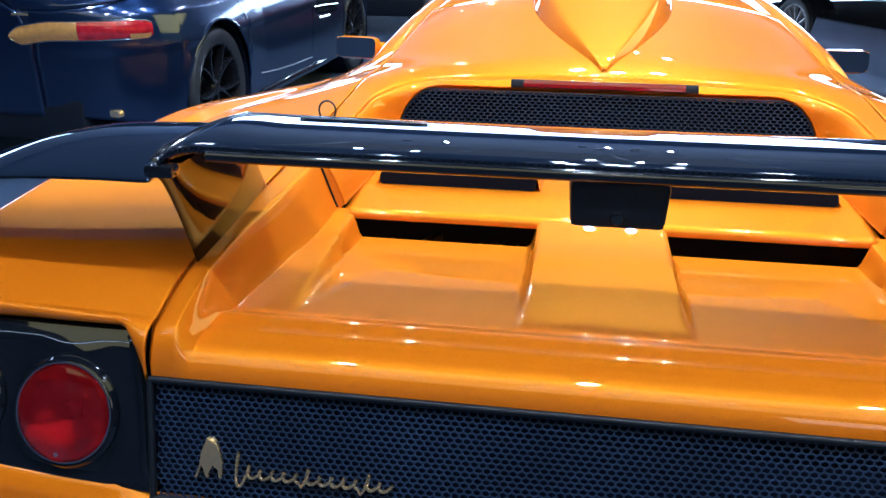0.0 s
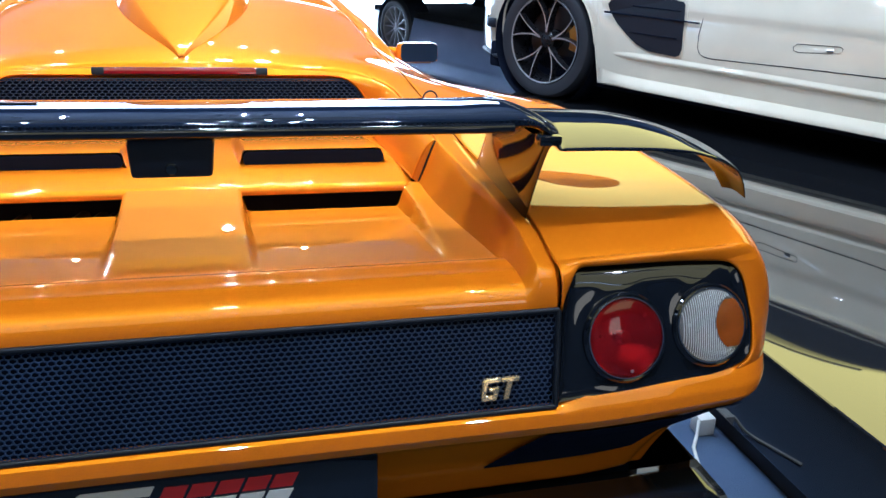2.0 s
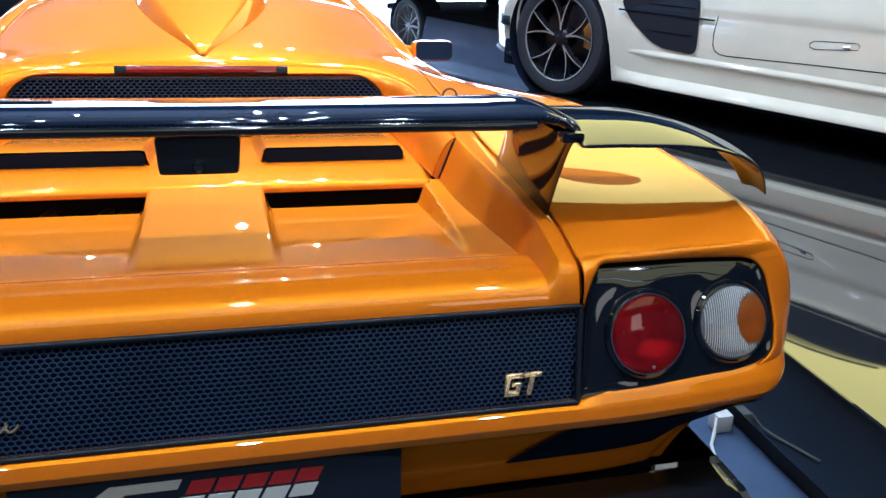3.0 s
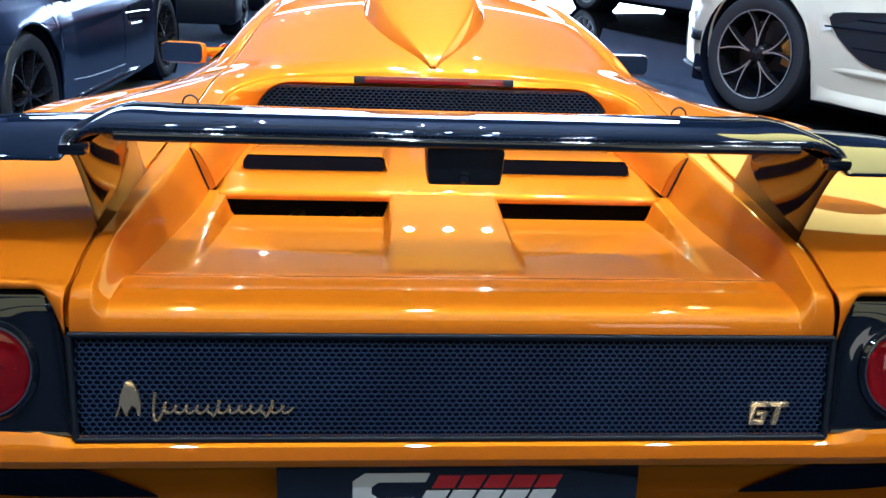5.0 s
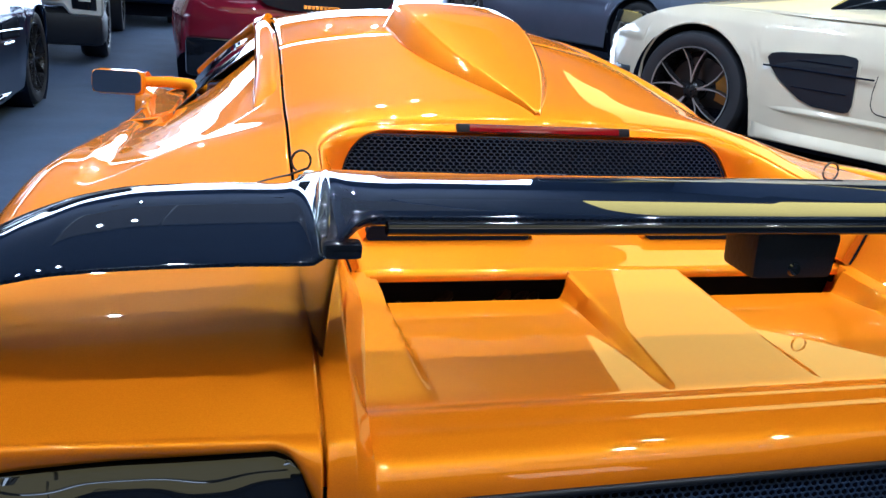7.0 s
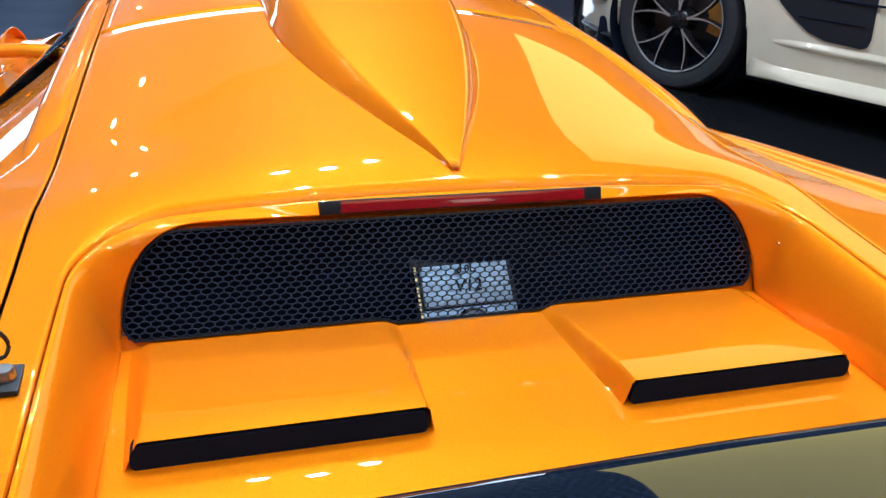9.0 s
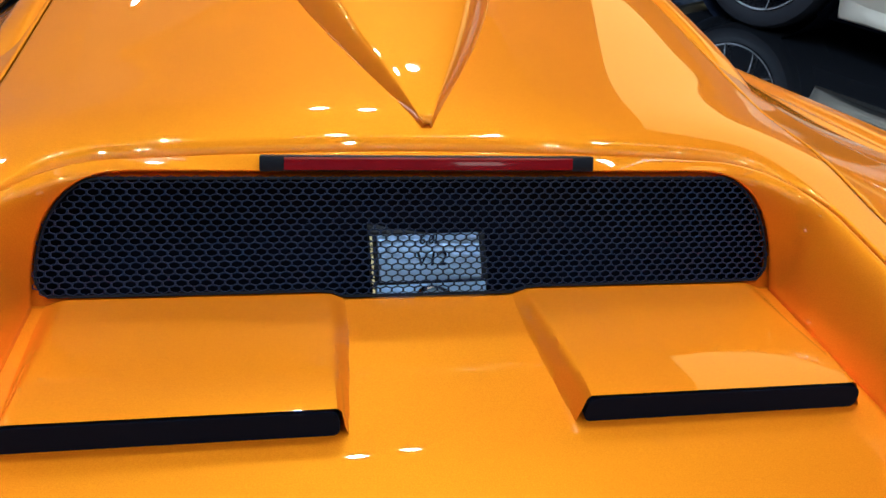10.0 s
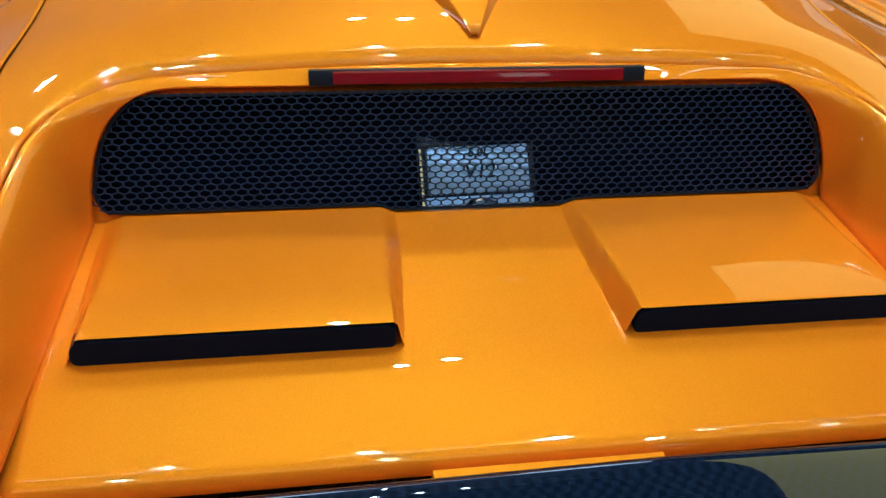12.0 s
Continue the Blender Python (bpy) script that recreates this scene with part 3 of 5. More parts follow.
def sports_car():
    car = thing("sports_car", "glossy orange pearl sports coupe with black rear wing", "car")
    car.scale.y = 1.025
    # engine cover
    cover = part("engine_cover", grid_bm(hood_point, 180, 26), ORANGE, car, thick=0.004)
    bm = grid_bm(wall_point, 180, 14)
    def floor_point(u, v):
        y = mix(LID_Y, 0.905, v)
        return mix(-0.452, 0.452, u), y - 0.004 * max(0, 1 - v * 25), bay_floor(0, y) - 0.014 * max(0, 1 - v * 30) ** 2
    grid_bm(floor_point, 60, 60, bm)
    part("recess_panel", bm, ORANGE, cover, thick=0.003)
    # the two louvre blisters, rising from the mesh to a slot at their tails
    def blister(u, v, sg):
        x, y = mix(0.094, 0.452, u), mix(BLISTER_Y0, BLISTER_Y1, v)
        inner = mix(0.100, 0.106, smooth(1.0, 0.0, v))
        edge = 0.010 * (1 - v) ** 2
        t = smooth(inner - 0.006 + edge, inner + 0.018 - 0.4 * edge, x) * (1 - smooth(0.398 + 0.8 * edge, 0.430 - 0.6 * edge, x))
        rise = mix(0.0358, 0.006, v ** 1.15) - 0.004 * (1 - v) ** 8
        return sg * x, y, 0.8192 + (rise + 0.0018) * t
    for sg in (-1, 1):
        part("louvre_panel", grid_bm(lambda u, v: blister(u, v, sg), 90, 30, flip=sg < 0), ORANGE, cover)
    # solid black plugs close the slots, their inner shade put in as colour
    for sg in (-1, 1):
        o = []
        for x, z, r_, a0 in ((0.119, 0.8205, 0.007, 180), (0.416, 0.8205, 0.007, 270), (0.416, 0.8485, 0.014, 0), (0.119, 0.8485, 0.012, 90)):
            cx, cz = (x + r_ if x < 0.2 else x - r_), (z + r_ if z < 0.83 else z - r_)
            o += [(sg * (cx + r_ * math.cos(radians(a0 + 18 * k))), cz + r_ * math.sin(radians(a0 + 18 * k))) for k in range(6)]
        part("slot_shade_plug", prism_bm(o[::-1] if sg > 0 else o, 0.018, Matrix.Translation((0, 0.6872, 0))), VOID, cover, "black plug in place of the shaded louvre slot", smooth=False)
    # mesh over the engine
    span = 0.1385
    bm = hex_cells_bm(lambda x, w: mesh_inside(x, w / span), lambda x, w, d: mesh_place(x, w / span, d), -0.44, 0.44, 0.008, span, 0.0134, 0.0013, 0.0018, 0.49)
    tagged(part("engine_mesh", bm, MESH_BLACK, cover, "black hexagonal metal mesh", smooth=False, weld=False), kind="stuff")
    rim = []
    for k in range(140):
        a = 2 * math.pi * k / 140
        dx, dv = math.cos(a), math.sin(a)
        lo, hi = 0.0, 1.2
        for _ in range(22):
            m_ = (lo + hi) / 2
            if mesh_inside(dx * m_ * 0.5, 0.55 + dv * m_ * 0.6):
                lo = m_
            else:
                hi = m_
        rim.append(Vector(mesh_place(dx * lo * 0.5, 0.55 + dv * lo * 0.6, 0.002)))
    part("mesh_rim", tube_bm(rim, 0.0019, 6, closed=True), BLACK_SATIN, cover)
    # surround of the mesh, and the bay behind it with its shade put in as near-black
    bm = bmesh.new()
    ring_o = []
    for p in rim:
        c = Vector((0, 0.925, 0.89))
        d = (p - c)
        ring_o.append(p + Vector((0.075 if d.x > 0.3 else (-0.075 if d.x < -0.3 else d.x * 0.25), 0.022 if d.z > -0.03 else 0.0, 0.012 if d.z > 0 else -0.014)))
    vi, vo = [bm.verts.new(p + Vector((0, 0.004, -0.003))) for p in rim], [bm.verts.new(p) for p in ring_o]
    for k in range(len(rim)):
        bm.faces.new((vi[k], vi[(k + 1) % len(rim)], vo[(k + 1) % len(rim)], vo[k]))
    part("mesh_surround", bm, ORANGE, cover)
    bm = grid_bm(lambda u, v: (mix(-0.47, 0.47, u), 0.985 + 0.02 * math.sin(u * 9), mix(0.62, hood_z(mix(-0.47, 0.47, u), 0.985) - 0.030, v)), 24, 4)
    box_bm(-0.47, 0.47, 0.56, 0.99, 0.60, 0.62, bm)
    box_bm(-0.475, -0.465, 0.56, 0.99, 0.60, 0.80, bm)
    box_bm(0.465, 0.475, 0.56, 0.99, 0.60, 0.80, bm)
    part("engine_bay", bm, VOID, car, "engine bay with its shade painted near-black")
    m = Matrix.Translation((0.004, 0.943, 0.852)) @ Euler((radians(-42), 0, radians(2))).to_matrix().to_4x4()
    plate = part("engine_plate", box_bm(-0.062, 0.062, -0.004, 0.004, -0.030, 0.026, bevel=0.002, m=m), CAST_PLATE, car, "silver cast engine plate behind the mesh")
    for body, size, dz in (("6.0L", 0.015, 0.013), ("V12", 0.024, -0.013)):
        cu = bpy.data.curves.new("engine_lettering", "FONT")
        cu.body, cu.size, cu.extrude, cu.align_x, cu.shear = body, size, 0.001, "CENTER", 0.2
        t = new("engine_lettering", cu)
        t.parent = plate
        t.matrix_basis = m @ pose(0, -0.0055, dz, 90)
        cu.materials.append(VOID)
    part("engine_plate_base", box_bm(-0.066, 0.066, -0.003, 0.010, -0.056, -0.0335, bevel=0.002, m=m), CAST_PLATE, plate)
    # black frame, its tall head standing in for shade under the hood edge
    part("frame_and_shade_band", box_bm(-0.072, 0.072, 0.0045, 0.012, -0.0335, 0.048, bevel=0.002, m=m), BLACK_SATIN, plate)
    part("plate_edge", box_bm(-0.0715, -0.0685, -0.006, 0.004, -0.062, 0.026, m=m), CHROME, plate, "bright edge strip")
    arch = [m @ Vector((0.020 * math.cos(a), -0.0055, -0.054 + 0.016 * math.sin(a))) for a in [radians(20 + 14 * k) for k in range(11)]]
    part("plate_mark", tube_bm(arch, 0.003, 6), CHROME, plate, "bright curved mark")
    rnd = random.Random(4)
    for k in range(7):
        x, r_ = -0.36 + 0.045 * k + rnd.uniform(-0.012, 0.012), rnd.uniform(0.006, 0.013)
        z_ = rnd.uniform(0.735, 0.760)
        part("engine_pipe", tube_bm([(x, 0.575, z_ - 0.02), (x + rnd.uniform(-0.02, 0.05), 0.61, z_), (x + rnd.uniform(0.0, 0.09), 0.66, z_ + 0.005), (x + 0.07, 0.72, z_ - 0.03)], r_, 8), DISC if k % 2 else BLACK_SATIN, car)
    # third brake light
    m = Matrix.Translation(mesh_place(0.0, 1.085, -0.004)) @ Euler((radians(-21), 0, 0)).to_matrix().to_4x4()
    light = part("brake_light", box_bm(-0.192, 0.192, -0.004, 0.012, -0.0088, 0.0088, bevel=0.002, m=m), BLACK_SATIN, cover, "slim high-level brake light")
    part("brake_lens", box_bm(-0.166, 0.166, -0.0058, 0.004, -0.0072, 0.0074, bevel=0.002, m=m), BRAKE_RED, light, "dark red lens")
    # latch and cable beside the cover
    latch = part("cover_latch", box_bm(-0.530, -0.500, 0.690, 0.735, 0.918, 0.9245, bevel=0.003), BLACK_SATIN, cover, "small black latch plate")
    part("latch_knob", lathe_bm([(0, 0.012), (0.008, 0.011), (0.010, 0.006), (0.010, 0)], 20, Matrix.Translation((-0.514, 0.712, 0.924))), SILVER, latch)
    for side in (-1, 1):
        pts = [(side * (0.526 + 0.016 * math.sin(a)), 0.724 + 0.006 * a / 6, 0.949 + 0.018 * -math.cos(a)) for a in [0.5 + 5.0 * k / 16 for k in range(17)]]
        for k in range(26):
            y = mix(0.742, 0.60, k / 25) + 0.006 * math.sin(k * 0.7)
            p = quarter_point(y, mix(0.01, 0.62, k / 25), side)
            pts.append((p[0], p[1], p[2] + 0.0035))
        part("lead", tube_bm(pts, 0.0021, 6), WIRE, cover, "thin black lead over the bodywork")
    # deck
    deck = part("rear_deck", grid_bm(deck_point, 260, 90), ORANGE, car, thick=0.003)
    # near-black sheet in place of the shade inside the gap before the cover
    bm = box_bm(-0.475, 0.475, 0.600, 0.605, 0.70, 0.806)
    part("gap_shade_sheet", bm, VOID, deck, smooth=False)
    # returns that close the cover's ends against the deck
    for side in (-1, 1):
        def cover_return(u, v):
            p = Vector(wall_point(1.0, v))
            p.x = abs(p.x)
            xin = mix(0.512, 0.462, smooth(0.05, 0.5, LID_Y))
            q = Vector((mix(RIDGE_X(LID_Y), xin, v), LID_Y - 0.006, mix(RIDGE_Z(LID_Y), 0.812, 0.25 * v * v * (3 - 2 * v) + 0.75 * v) - 0.002))
            r_ = q.lerp(p, u)
            return side * r_.x, r_.y, r_.z
        part("cover_return", grid_bm(cover_return, 4, 16, flip=side > 0), ORANGE, cover)
        seam = [Vector(cover_return(0.15, 0.04 + 0.90 * k / 20)) + Vector((0, -0.0012, 0.001)) for k in range(21)]
        part("cover_seam", tube_bm(seam, 0.0021, 6), VOID, cover, "dark shut line")
    # folded flanges at the bottom of the panel gaps
    for side in (-1, 1):
        def flange(u, v):
            x = mix(SEAM_X(0.1) - 0.016, SEAM_X(0.1) + 0.014, u)
            if v < 0.15:
                t = v / 0.15
                return side * x, mix(0.074, 0.100, t), mix(0.760, 0.818, t ** 0.8)
            y = mix(0.100, 0.545, (v - 0.15) / 0.85)
            return side * (x - SEAM_X(0.1) + SEAM_X(y)), y, RIDGE_Z(y) - 0.013
        part("seam_flange", grid_bm(flange, 2, 30, flip=side < 0), ORANGE, deck)
    # quarter panels, each with its flank
    for side in (-1, 1):
        bm = grid_bm(lambda u, v: quarter_point(rear_edge(v), u, side), 130, 220, flip=side > 0)
        # rolled tail edge down to the lamp panel
        knots = (0, 0.03, 0.06, 0.08, 0.10, 0.40, 0.66, 0.70, 0.74, 0.81, 0.87, 0.92, 0.96, 1.0)
        SURROUND_X = curve(*zip(knots, (0.5665, 0.574, 0.583, 0.592, 0.611, 0.73, 0.866, 0.886, 0.897, 0.908, 0.914, 0.912, 0.901, 0.880)))
        SURROUND_Z = curve(*zip(knots, (0.757, 0.777, 0.797, 0.811, 0.8185, 0.8185, 0.8125, 0.8035, 0.790, 0.748, 0.704, 0.675, 0.657, 0.646)))
        def tail_edge(u, v):
            x, y, z = quarter_point(0.088, u * 121 / 130, side)
            xo, zo = SURROUND_X(u), SURROUND_Z(u)
            q = Vector(rear_place(side * xo, zo, -0.001))
            p = Vector((x, y, z))
            c = Vector((p.x * 0.6 + q.x * 0.4, min(p.y, q.y) - 0.005, max(p.z, q.z) + 0.001)) if u < 0.66 else (p + q) / 2 + Vector((side * 0.014, -0.016, 0.0))
            w_ = 1 - v
            return w_ * w_ * p + 2 * w_ * v * c + v * v * q
        grid_bm(tail_edge, 121, 10, bm, flip=side < 0)
        part("quarter_panel", bm, ORANGE, car, thick=0.003)
    return car, cover


CAR, COVER = sports_car()


def tail(car):
    # grille: tray, frame and honeycomb
    bm = grid_bm(lambda u, v: (lambda x, z: rear_place(x, z, 0.016))(mix(-0.566, 0.566, u), mix(0.605, 0.775, v)), 4, 2)
    tray = part("grille_tray", bm, VOID, car)
    half = lambda z: mix(0.548, 0.562, (z - 0.62) / 0.137)
    bm = hex_cells_bm(lambda x, z: abs(x) < half(z) - 0.006 and 0.6255 < z < 0.7545, lambda x, z, d: rear_place(x, z, d), -0.56, 0.56, 0.6265, 0.757, 0.0104, 0.0012, 0.0018, 0.60)
    tagged(part("grille_mesh", bm, MESH_BLACK, tray, "black hexagonal grille mesh", smooth=False, weld=False), kind="stuff")
    ring = [rear_place(-0.551, 0.620, -0.002), rear_place(0.551, 0.620, -0.002), rear_place(0.564, 0.760, -0.002), rear_place(-0.564, 0.760, -0.002)]
    bm = None
    for a, b in zip(ring, ring[1:] + ring[:1]):
        bm = tube_bm([Vector(a), Vector(a).lerp(Vector(b), 0.5), Vector(b)], 0.0048, 10, bm)
    part("grille_frame", bm, BLACK_SATIN, tray)
    # orange bar under the grille and the bumper face, cut back at its lower corners
    BUMPER_END = curve((0.40, 0.78), (0.47, 0.815), (0.527, 0.868), (0.56, 0.94), (0.59, 0.985), (0.61, 0.993), (0.66, 0.993))
    def bumper(u, v):
        s_ = abs(2 * u - 1)
        sg = 1 if u > 0.5 else -1
        if s_ < 0.82:
            x, y0 = 0.88 * s_ / 0.82, 0.0
            y0 = 0.10 * max(0.0, x - 0.60) ** 2
        else:
            t = (s_ - 0.82) / 0.18
            x = (1 - t) ** 2 * 0.88 + 2 * t * (1 - t) * 0.962 + t * t * 0.993
            y0 = (1 - t) ** 2 * 0.008 + 2 * t * (1 - t) * 0.018 + t * t * 0.130
        side_ = smooth(0.562, 0.60, x)
        prof = ((mix(0.618, 0.646, side_), mix(0.008, 0.030, side_)), (mix(0.617, 0.626, side_), 0.004), (0.610, -0.008), (0.594, -0.013), (0.580, -0.007), (0.572, 0.010), (0.50, 0.05), (0.44, 0.07), (0.425, 0.075))
        k = v * (len(prof) - 1)
        i = min(len(prof) - 2, int(k))
        z, y = mix(prof[i][0], prof[i + 1][0], k - i), mix(prof[i][1], prof[i + 1][1], k - i)
        tuck = smooth(0.90, 0.99, x)
        if x > 0.6:
            x = 0.6 + (x - 0.6) * (BUMPER_END(z) - 0.6) / 0.393
        return sg * x, y * (1 - 0.7 * tuck) + y0, z + 0.012 * smooth(0.6, 0.95, x)
    part("rear_bumper", grid_bm(bumper, 160, 32), ORANGE, car, thick=0.004)
    for sg in (-1, 1):
        def on_bumper(x, z):
            a, b = 0.3, 0.95
            for _ in range(30):
                v = (a + b) / 2
                lo, hi = 0.5, 1.0
                for _ in range(24):
                    u = (lo + hi) / 2
                    lo, hi = (u, hi) if bumper(u, v)[0] < x else (lo, u)
                a, b = (v, b) if bumper(u, v)[2] > z else (a, v)
            return bumper(u, v)
        top_z = curve((0.46, 0.490), (0.563, 0.574), (0.70, 0.580), (0.82, 0.590), (0.89, 0.596))
        low_z = curve((0.46, 0.486), (0.60, 0.488), (0.727, 0.494), (0.766, 0.533), (0.84, 0.563), (0.89, 0.590))
        rows = []
        bm = bmesh.new()
        for k in range(25):
            x = mix(0.46, 0.888, k / 24)
            row = []
            for q in range(4):
                p = on_bumper(x, mix(low_z(x), top_z(x), q / 3))
                row.append(bm.verts.new((sg * p[0], p[1] - 0.008, p[2] - 0.004)))
            rows.append(row)
        for a, b in zip(rows, rows[1:]):
            for q in range(3):
                bm.faces.new((a[q], b[q], b[q + 1], a[q + 1]))
        part("bumper_vent", bm, VOID, car, "black bumper outlet", smooth=False)
    # diffuser
    DIFF = ((0.412, 0.075), (0.410, -0.015), (0.402, -0.036), (0.38, -0.042), (0.31, 0.0), (0.20, 0.12))

    def diff(u, v):
        x = mix(-0.885, 0.885, u)
        prof = DIFF
        k = v * (len(prof) - 1)
        i = min(len(prof) - 2, int(k))
        return x, mix(prof[i][1], prof[i + 1][1], k - i) + 0.9 * max(0.0, abs(x) - 0.80) ** 2, mix(prof[i][0], prof[i + 1][0], k - i)
    part("diffuser", grid_bm(diff, 60, 20), BLACK_GLOSS, car, "black lacquered diffuser", thick=0.006)
    for x in (-0.883, 0.883):
        bm = prism_bm([(y, z) for z, y in DIFF] + [(0.30, 0.20), (0.30, 0.412)], 0.006)
        for v in bm.verts:
            v.co = Vector((x + v.co.y, v.co.x + 0.0062, v.co.z))
        bmesh.ops.recalc_face_normals(bm, faces=bm.faces)
        part("diffuser_end", bm, BLACK_GLOSS, car, smooth=False)
    # added near-black block gives the gap between bumper and diffuser its shade
    part("bumper_shade_block", box_bm(-0.76, 0.76, 0.10, 0.26, 0.22, 0.54), VOID, car, smooth=False)
    for x in (-0.4, -0.13, 0.13, 0.4):
        part("diffuser_fin", box_bm(x - 0.006, x + 0.006, -0.01, 0.45, 0.18, 0.36, bevel=0.003), BLACK_GLOSS, car)
    # number plate with the dealer's mark as plain shapes
    pm = Matrix.Translation((0, -0.005, 0.513)) @ Euler((radians(-6), 0, 0)).to_matrix().to_4x4()
    plate = part("number_plate", box_bm(-0.272, 0.272, -0.004, 0.004, -0.058, 0.058, bevel=0.003, m=pm), BLACK_GLOSS, car, "black show plate with red and white bars")
    swoosh = [(-0.160, 0.035), (-0.142, 0.048), (-0.045, 0.048), (-0.052, 0.034), (-0.122, 0.034), (-0.132, 0.026), (-0.132, 0.014), (-0.122, 0.006), (-0.068, 0.006), (-0.075, -0.008), (-0.140, -0.008), (-0.160, 0.006)]
    part("plate_mark", prism_bm(swoosh, 0.002, pm @ Matrix.Translation((0, -0.0062, 0))), PRINT_WHITE, plate, smooth=False)
    for x0, x1, z0, z1, mat_ in ((-0.042, 0.150, 0.024, 0.044, PRINT_RED), (-0.060, 0.142, 0.0, 0.019, PRINT_WHITE), (-0.145, 0.115, -0.031, -0.013, PRINT_RED), (-0.262, 0.262, -0.0500, -0.0475, PRINT_RED)):
        n = 5 if z1 - z0 > 0.01 else 1
        for k in range(n):
            w = (x1 - x0) / n
            a, b = x0 + k * w, x0 + k * w + w * (0.86 if n > 1 else 1.0)
            sh = 0.010 if n > 1 else 0.0
            part("plate_bar", prism_bm([(a, z0), (b, z0), (b + sh, z1), (a + sh, z1)], 0.002, pm @ Matrix.Translation((0, -0.0062, 0))), mat_, plate, smooth=False)
    # lamp panels
    for sg in (-1, 1):
        o = [(0.553, 0.622), (0.667, 0.630), (0.833, 0.639), (0.874, 0.646), (0.901, 0.657), (0.912, 0.675), (0.914, 0.704), (0.908, 0.748), (0.897, 0.790), (0.886, 0.804), (0.866, 0.813), (0.73, 0.819), (0.611, 0.819), (0.592, 0.811), (0.583, 0.797), (0.574, 0.755), (0.565, 0.70), (0.558, 0.65)]
        fine = []
        for k in range(len(o)):
            p0, p1, p2, p3 = (Vector(o[(k + j) % len(o)]) for j in (-1, 0, 1, 2))
            n = max(2, int((p2 - p1).length / 0.012))
            for j in range(n):
                t = j / n
                q = p1.lerp(p2, t)
                if (p2 - p1).length < 0.06 and (p1 - p0).length < 0.14:
                    q = 0.5 * ((2 * p1) + (p2 - p0) * t + (2 * p0 - 5 * p1 + 4 * p2 - p3) * t * t + (3 * p1 - p0 - 3 * p2 + p3) * t ** 3) if k > 1 else q
                fine.append(q)
        lamps_ = ((0.674, 0.713, 0.0625, True), (0.830, 0.719, 0.0595, False))
        def face_at(x, z, d):
            """The panel's face: its head rolls back, and a soft swell rises round each lamp."""
            d += 0.45 * max(0.0, z - 0.782) ** 2 / 0.04
            for lx, lz, lr, _ in lamps_:
                e = math.hypot(x - lx, z - lz) - lr
                d -= 0.0045 * math.exp(-(e / 0.016) ** 2)
            return rear_place(sg * x, z, d)
        bm = bmesh.new()
        rings = []
        for off, d in ((-0.004, 0.014), (0.0, 0.001), (0.003, -0.0015), (0.009, 0.001), (0.014, 0.002)):
            ring = []
            for k, q in enumerate(fine):
                tan = fine[(k + 1) % len(fine)] - fine[k - 1]
                nrm = Vector((-tan.y, tan.x)).normalized()
                p = q + nrm * off
                ring.append((bm.verts.new(face_at(p.x, p.y, d)), p))
            rings.append(ring)
        for a, b in zip(rings, rings[1:]):
            for k in range(len(fine)):
                j = (k + 1) % len(fine)
                bm.faces.new((a[k][0], a[j][0], b[j][0], b[k][0]))
        # the face is a fine sheet, open under the lamps
        nx, nz = 86, 46
        cells = {}
        inner = [p for _, p in rings[-1]]
        def within(x, z):
            hit = False
            for k in range(len(inner)):
                a, b = inner[k - 1], inner[k]
                if (a.y > z) != (b.y > z) and x < a.x + (z - a.y) * (b.x - a.x) / (b.y - a.y):
                    hit = not hit
            return hit
        def vert(i, j):
            if (i, j) not in cells:
                x, z = mix(0.55, 0.92, i / nx), mix(0.615, 0.822, j / nz)
                cells[i, j] = bm.verts.new(face_at(x, z, 0.0021))
            return cells[i, j]
        for i in range(nx):
            for j in range(nz):
                x, z = mix(0.55, 0.92, (i + 0.5) / nx), mix(0.615, 0.822, (j + 0.5) / nz)
                near_edge = min((Vector((x, z)) - p).length for p in inner) < 0.009
                if (within(x, z) or near_edge) and not any(math.hypot(x - lx, z - lz) < lr - 0.001 for lx, lz, lr, _ in lamps_):
                    if near_edge and not within(x, z) and not (0.56 < x < 0.905 and 0.632 < z < 0.808):
                        continue
                    bm.faces.new((vert(i, j), vert(i + 1, j), vert(i + 1, j + 1), vert(i, j + 1)))
        bmesh.ops.recalc_face_normals(bm, faces=bm.faces)
        panel = part("lamp_panel", bm, BLACK_GLOSS, car, "black gloss tail lamp panel")
        slant = math.degrees(math.atan(0.366))
        for x, z, r, red in lamps_:
            px, py, pz = rear_place(sg * x, z, -0.005)
            m = pose(px, py, pz, 90 - slant, 0, 0)
            lamp = part("tail_lamp", lathe_bm([(r + 0.010, -0.004), (r + 0.0095, 0.002), (r + 0.006, 0.0055), (r + 0.001, 0.004), (r, -0.004)], 64, m), BLACK_GLOSS, panel, "round tail lamp")
            part("bezel", lathe_bm([(r + 0.0035, 0.004), (r + 0.0025, 0.0065), (r + 0.0005, 0.0065), (r - 0.0015, 0.003)], 64, m), CHROME, lamp, "thin bright bezel")
            dome = [(r, 0.001), (r * 0.97, 0.006)] + [(r * math.cos(a), 0.006 + 0.011 * math.sin(a)) for a in (0.35, 0.6, 0.9, 1.2, 1.45)] + [(0, 0.0172)]
            if red:
                part("lens", lathe_bm(dome, 56, m), RED_LENS, lamp, "red domed lens")
                part("bulb", lathe_bm([(0, 0.0), (0.009, -0.002), (0.012, -0.012), (0.010, -0.028)], 16, m), REFLECTOR, lamp)
                part("reflector", lathe_bm([(0.0, -0.030), (r * 0.22, -0.030), (r * 0.24, -0.022), (r * 0.5, -0.017), (r * 0.8, -0.008), (r * 0.985, 0.001)], 40, m), REFLECTOR, lamp)
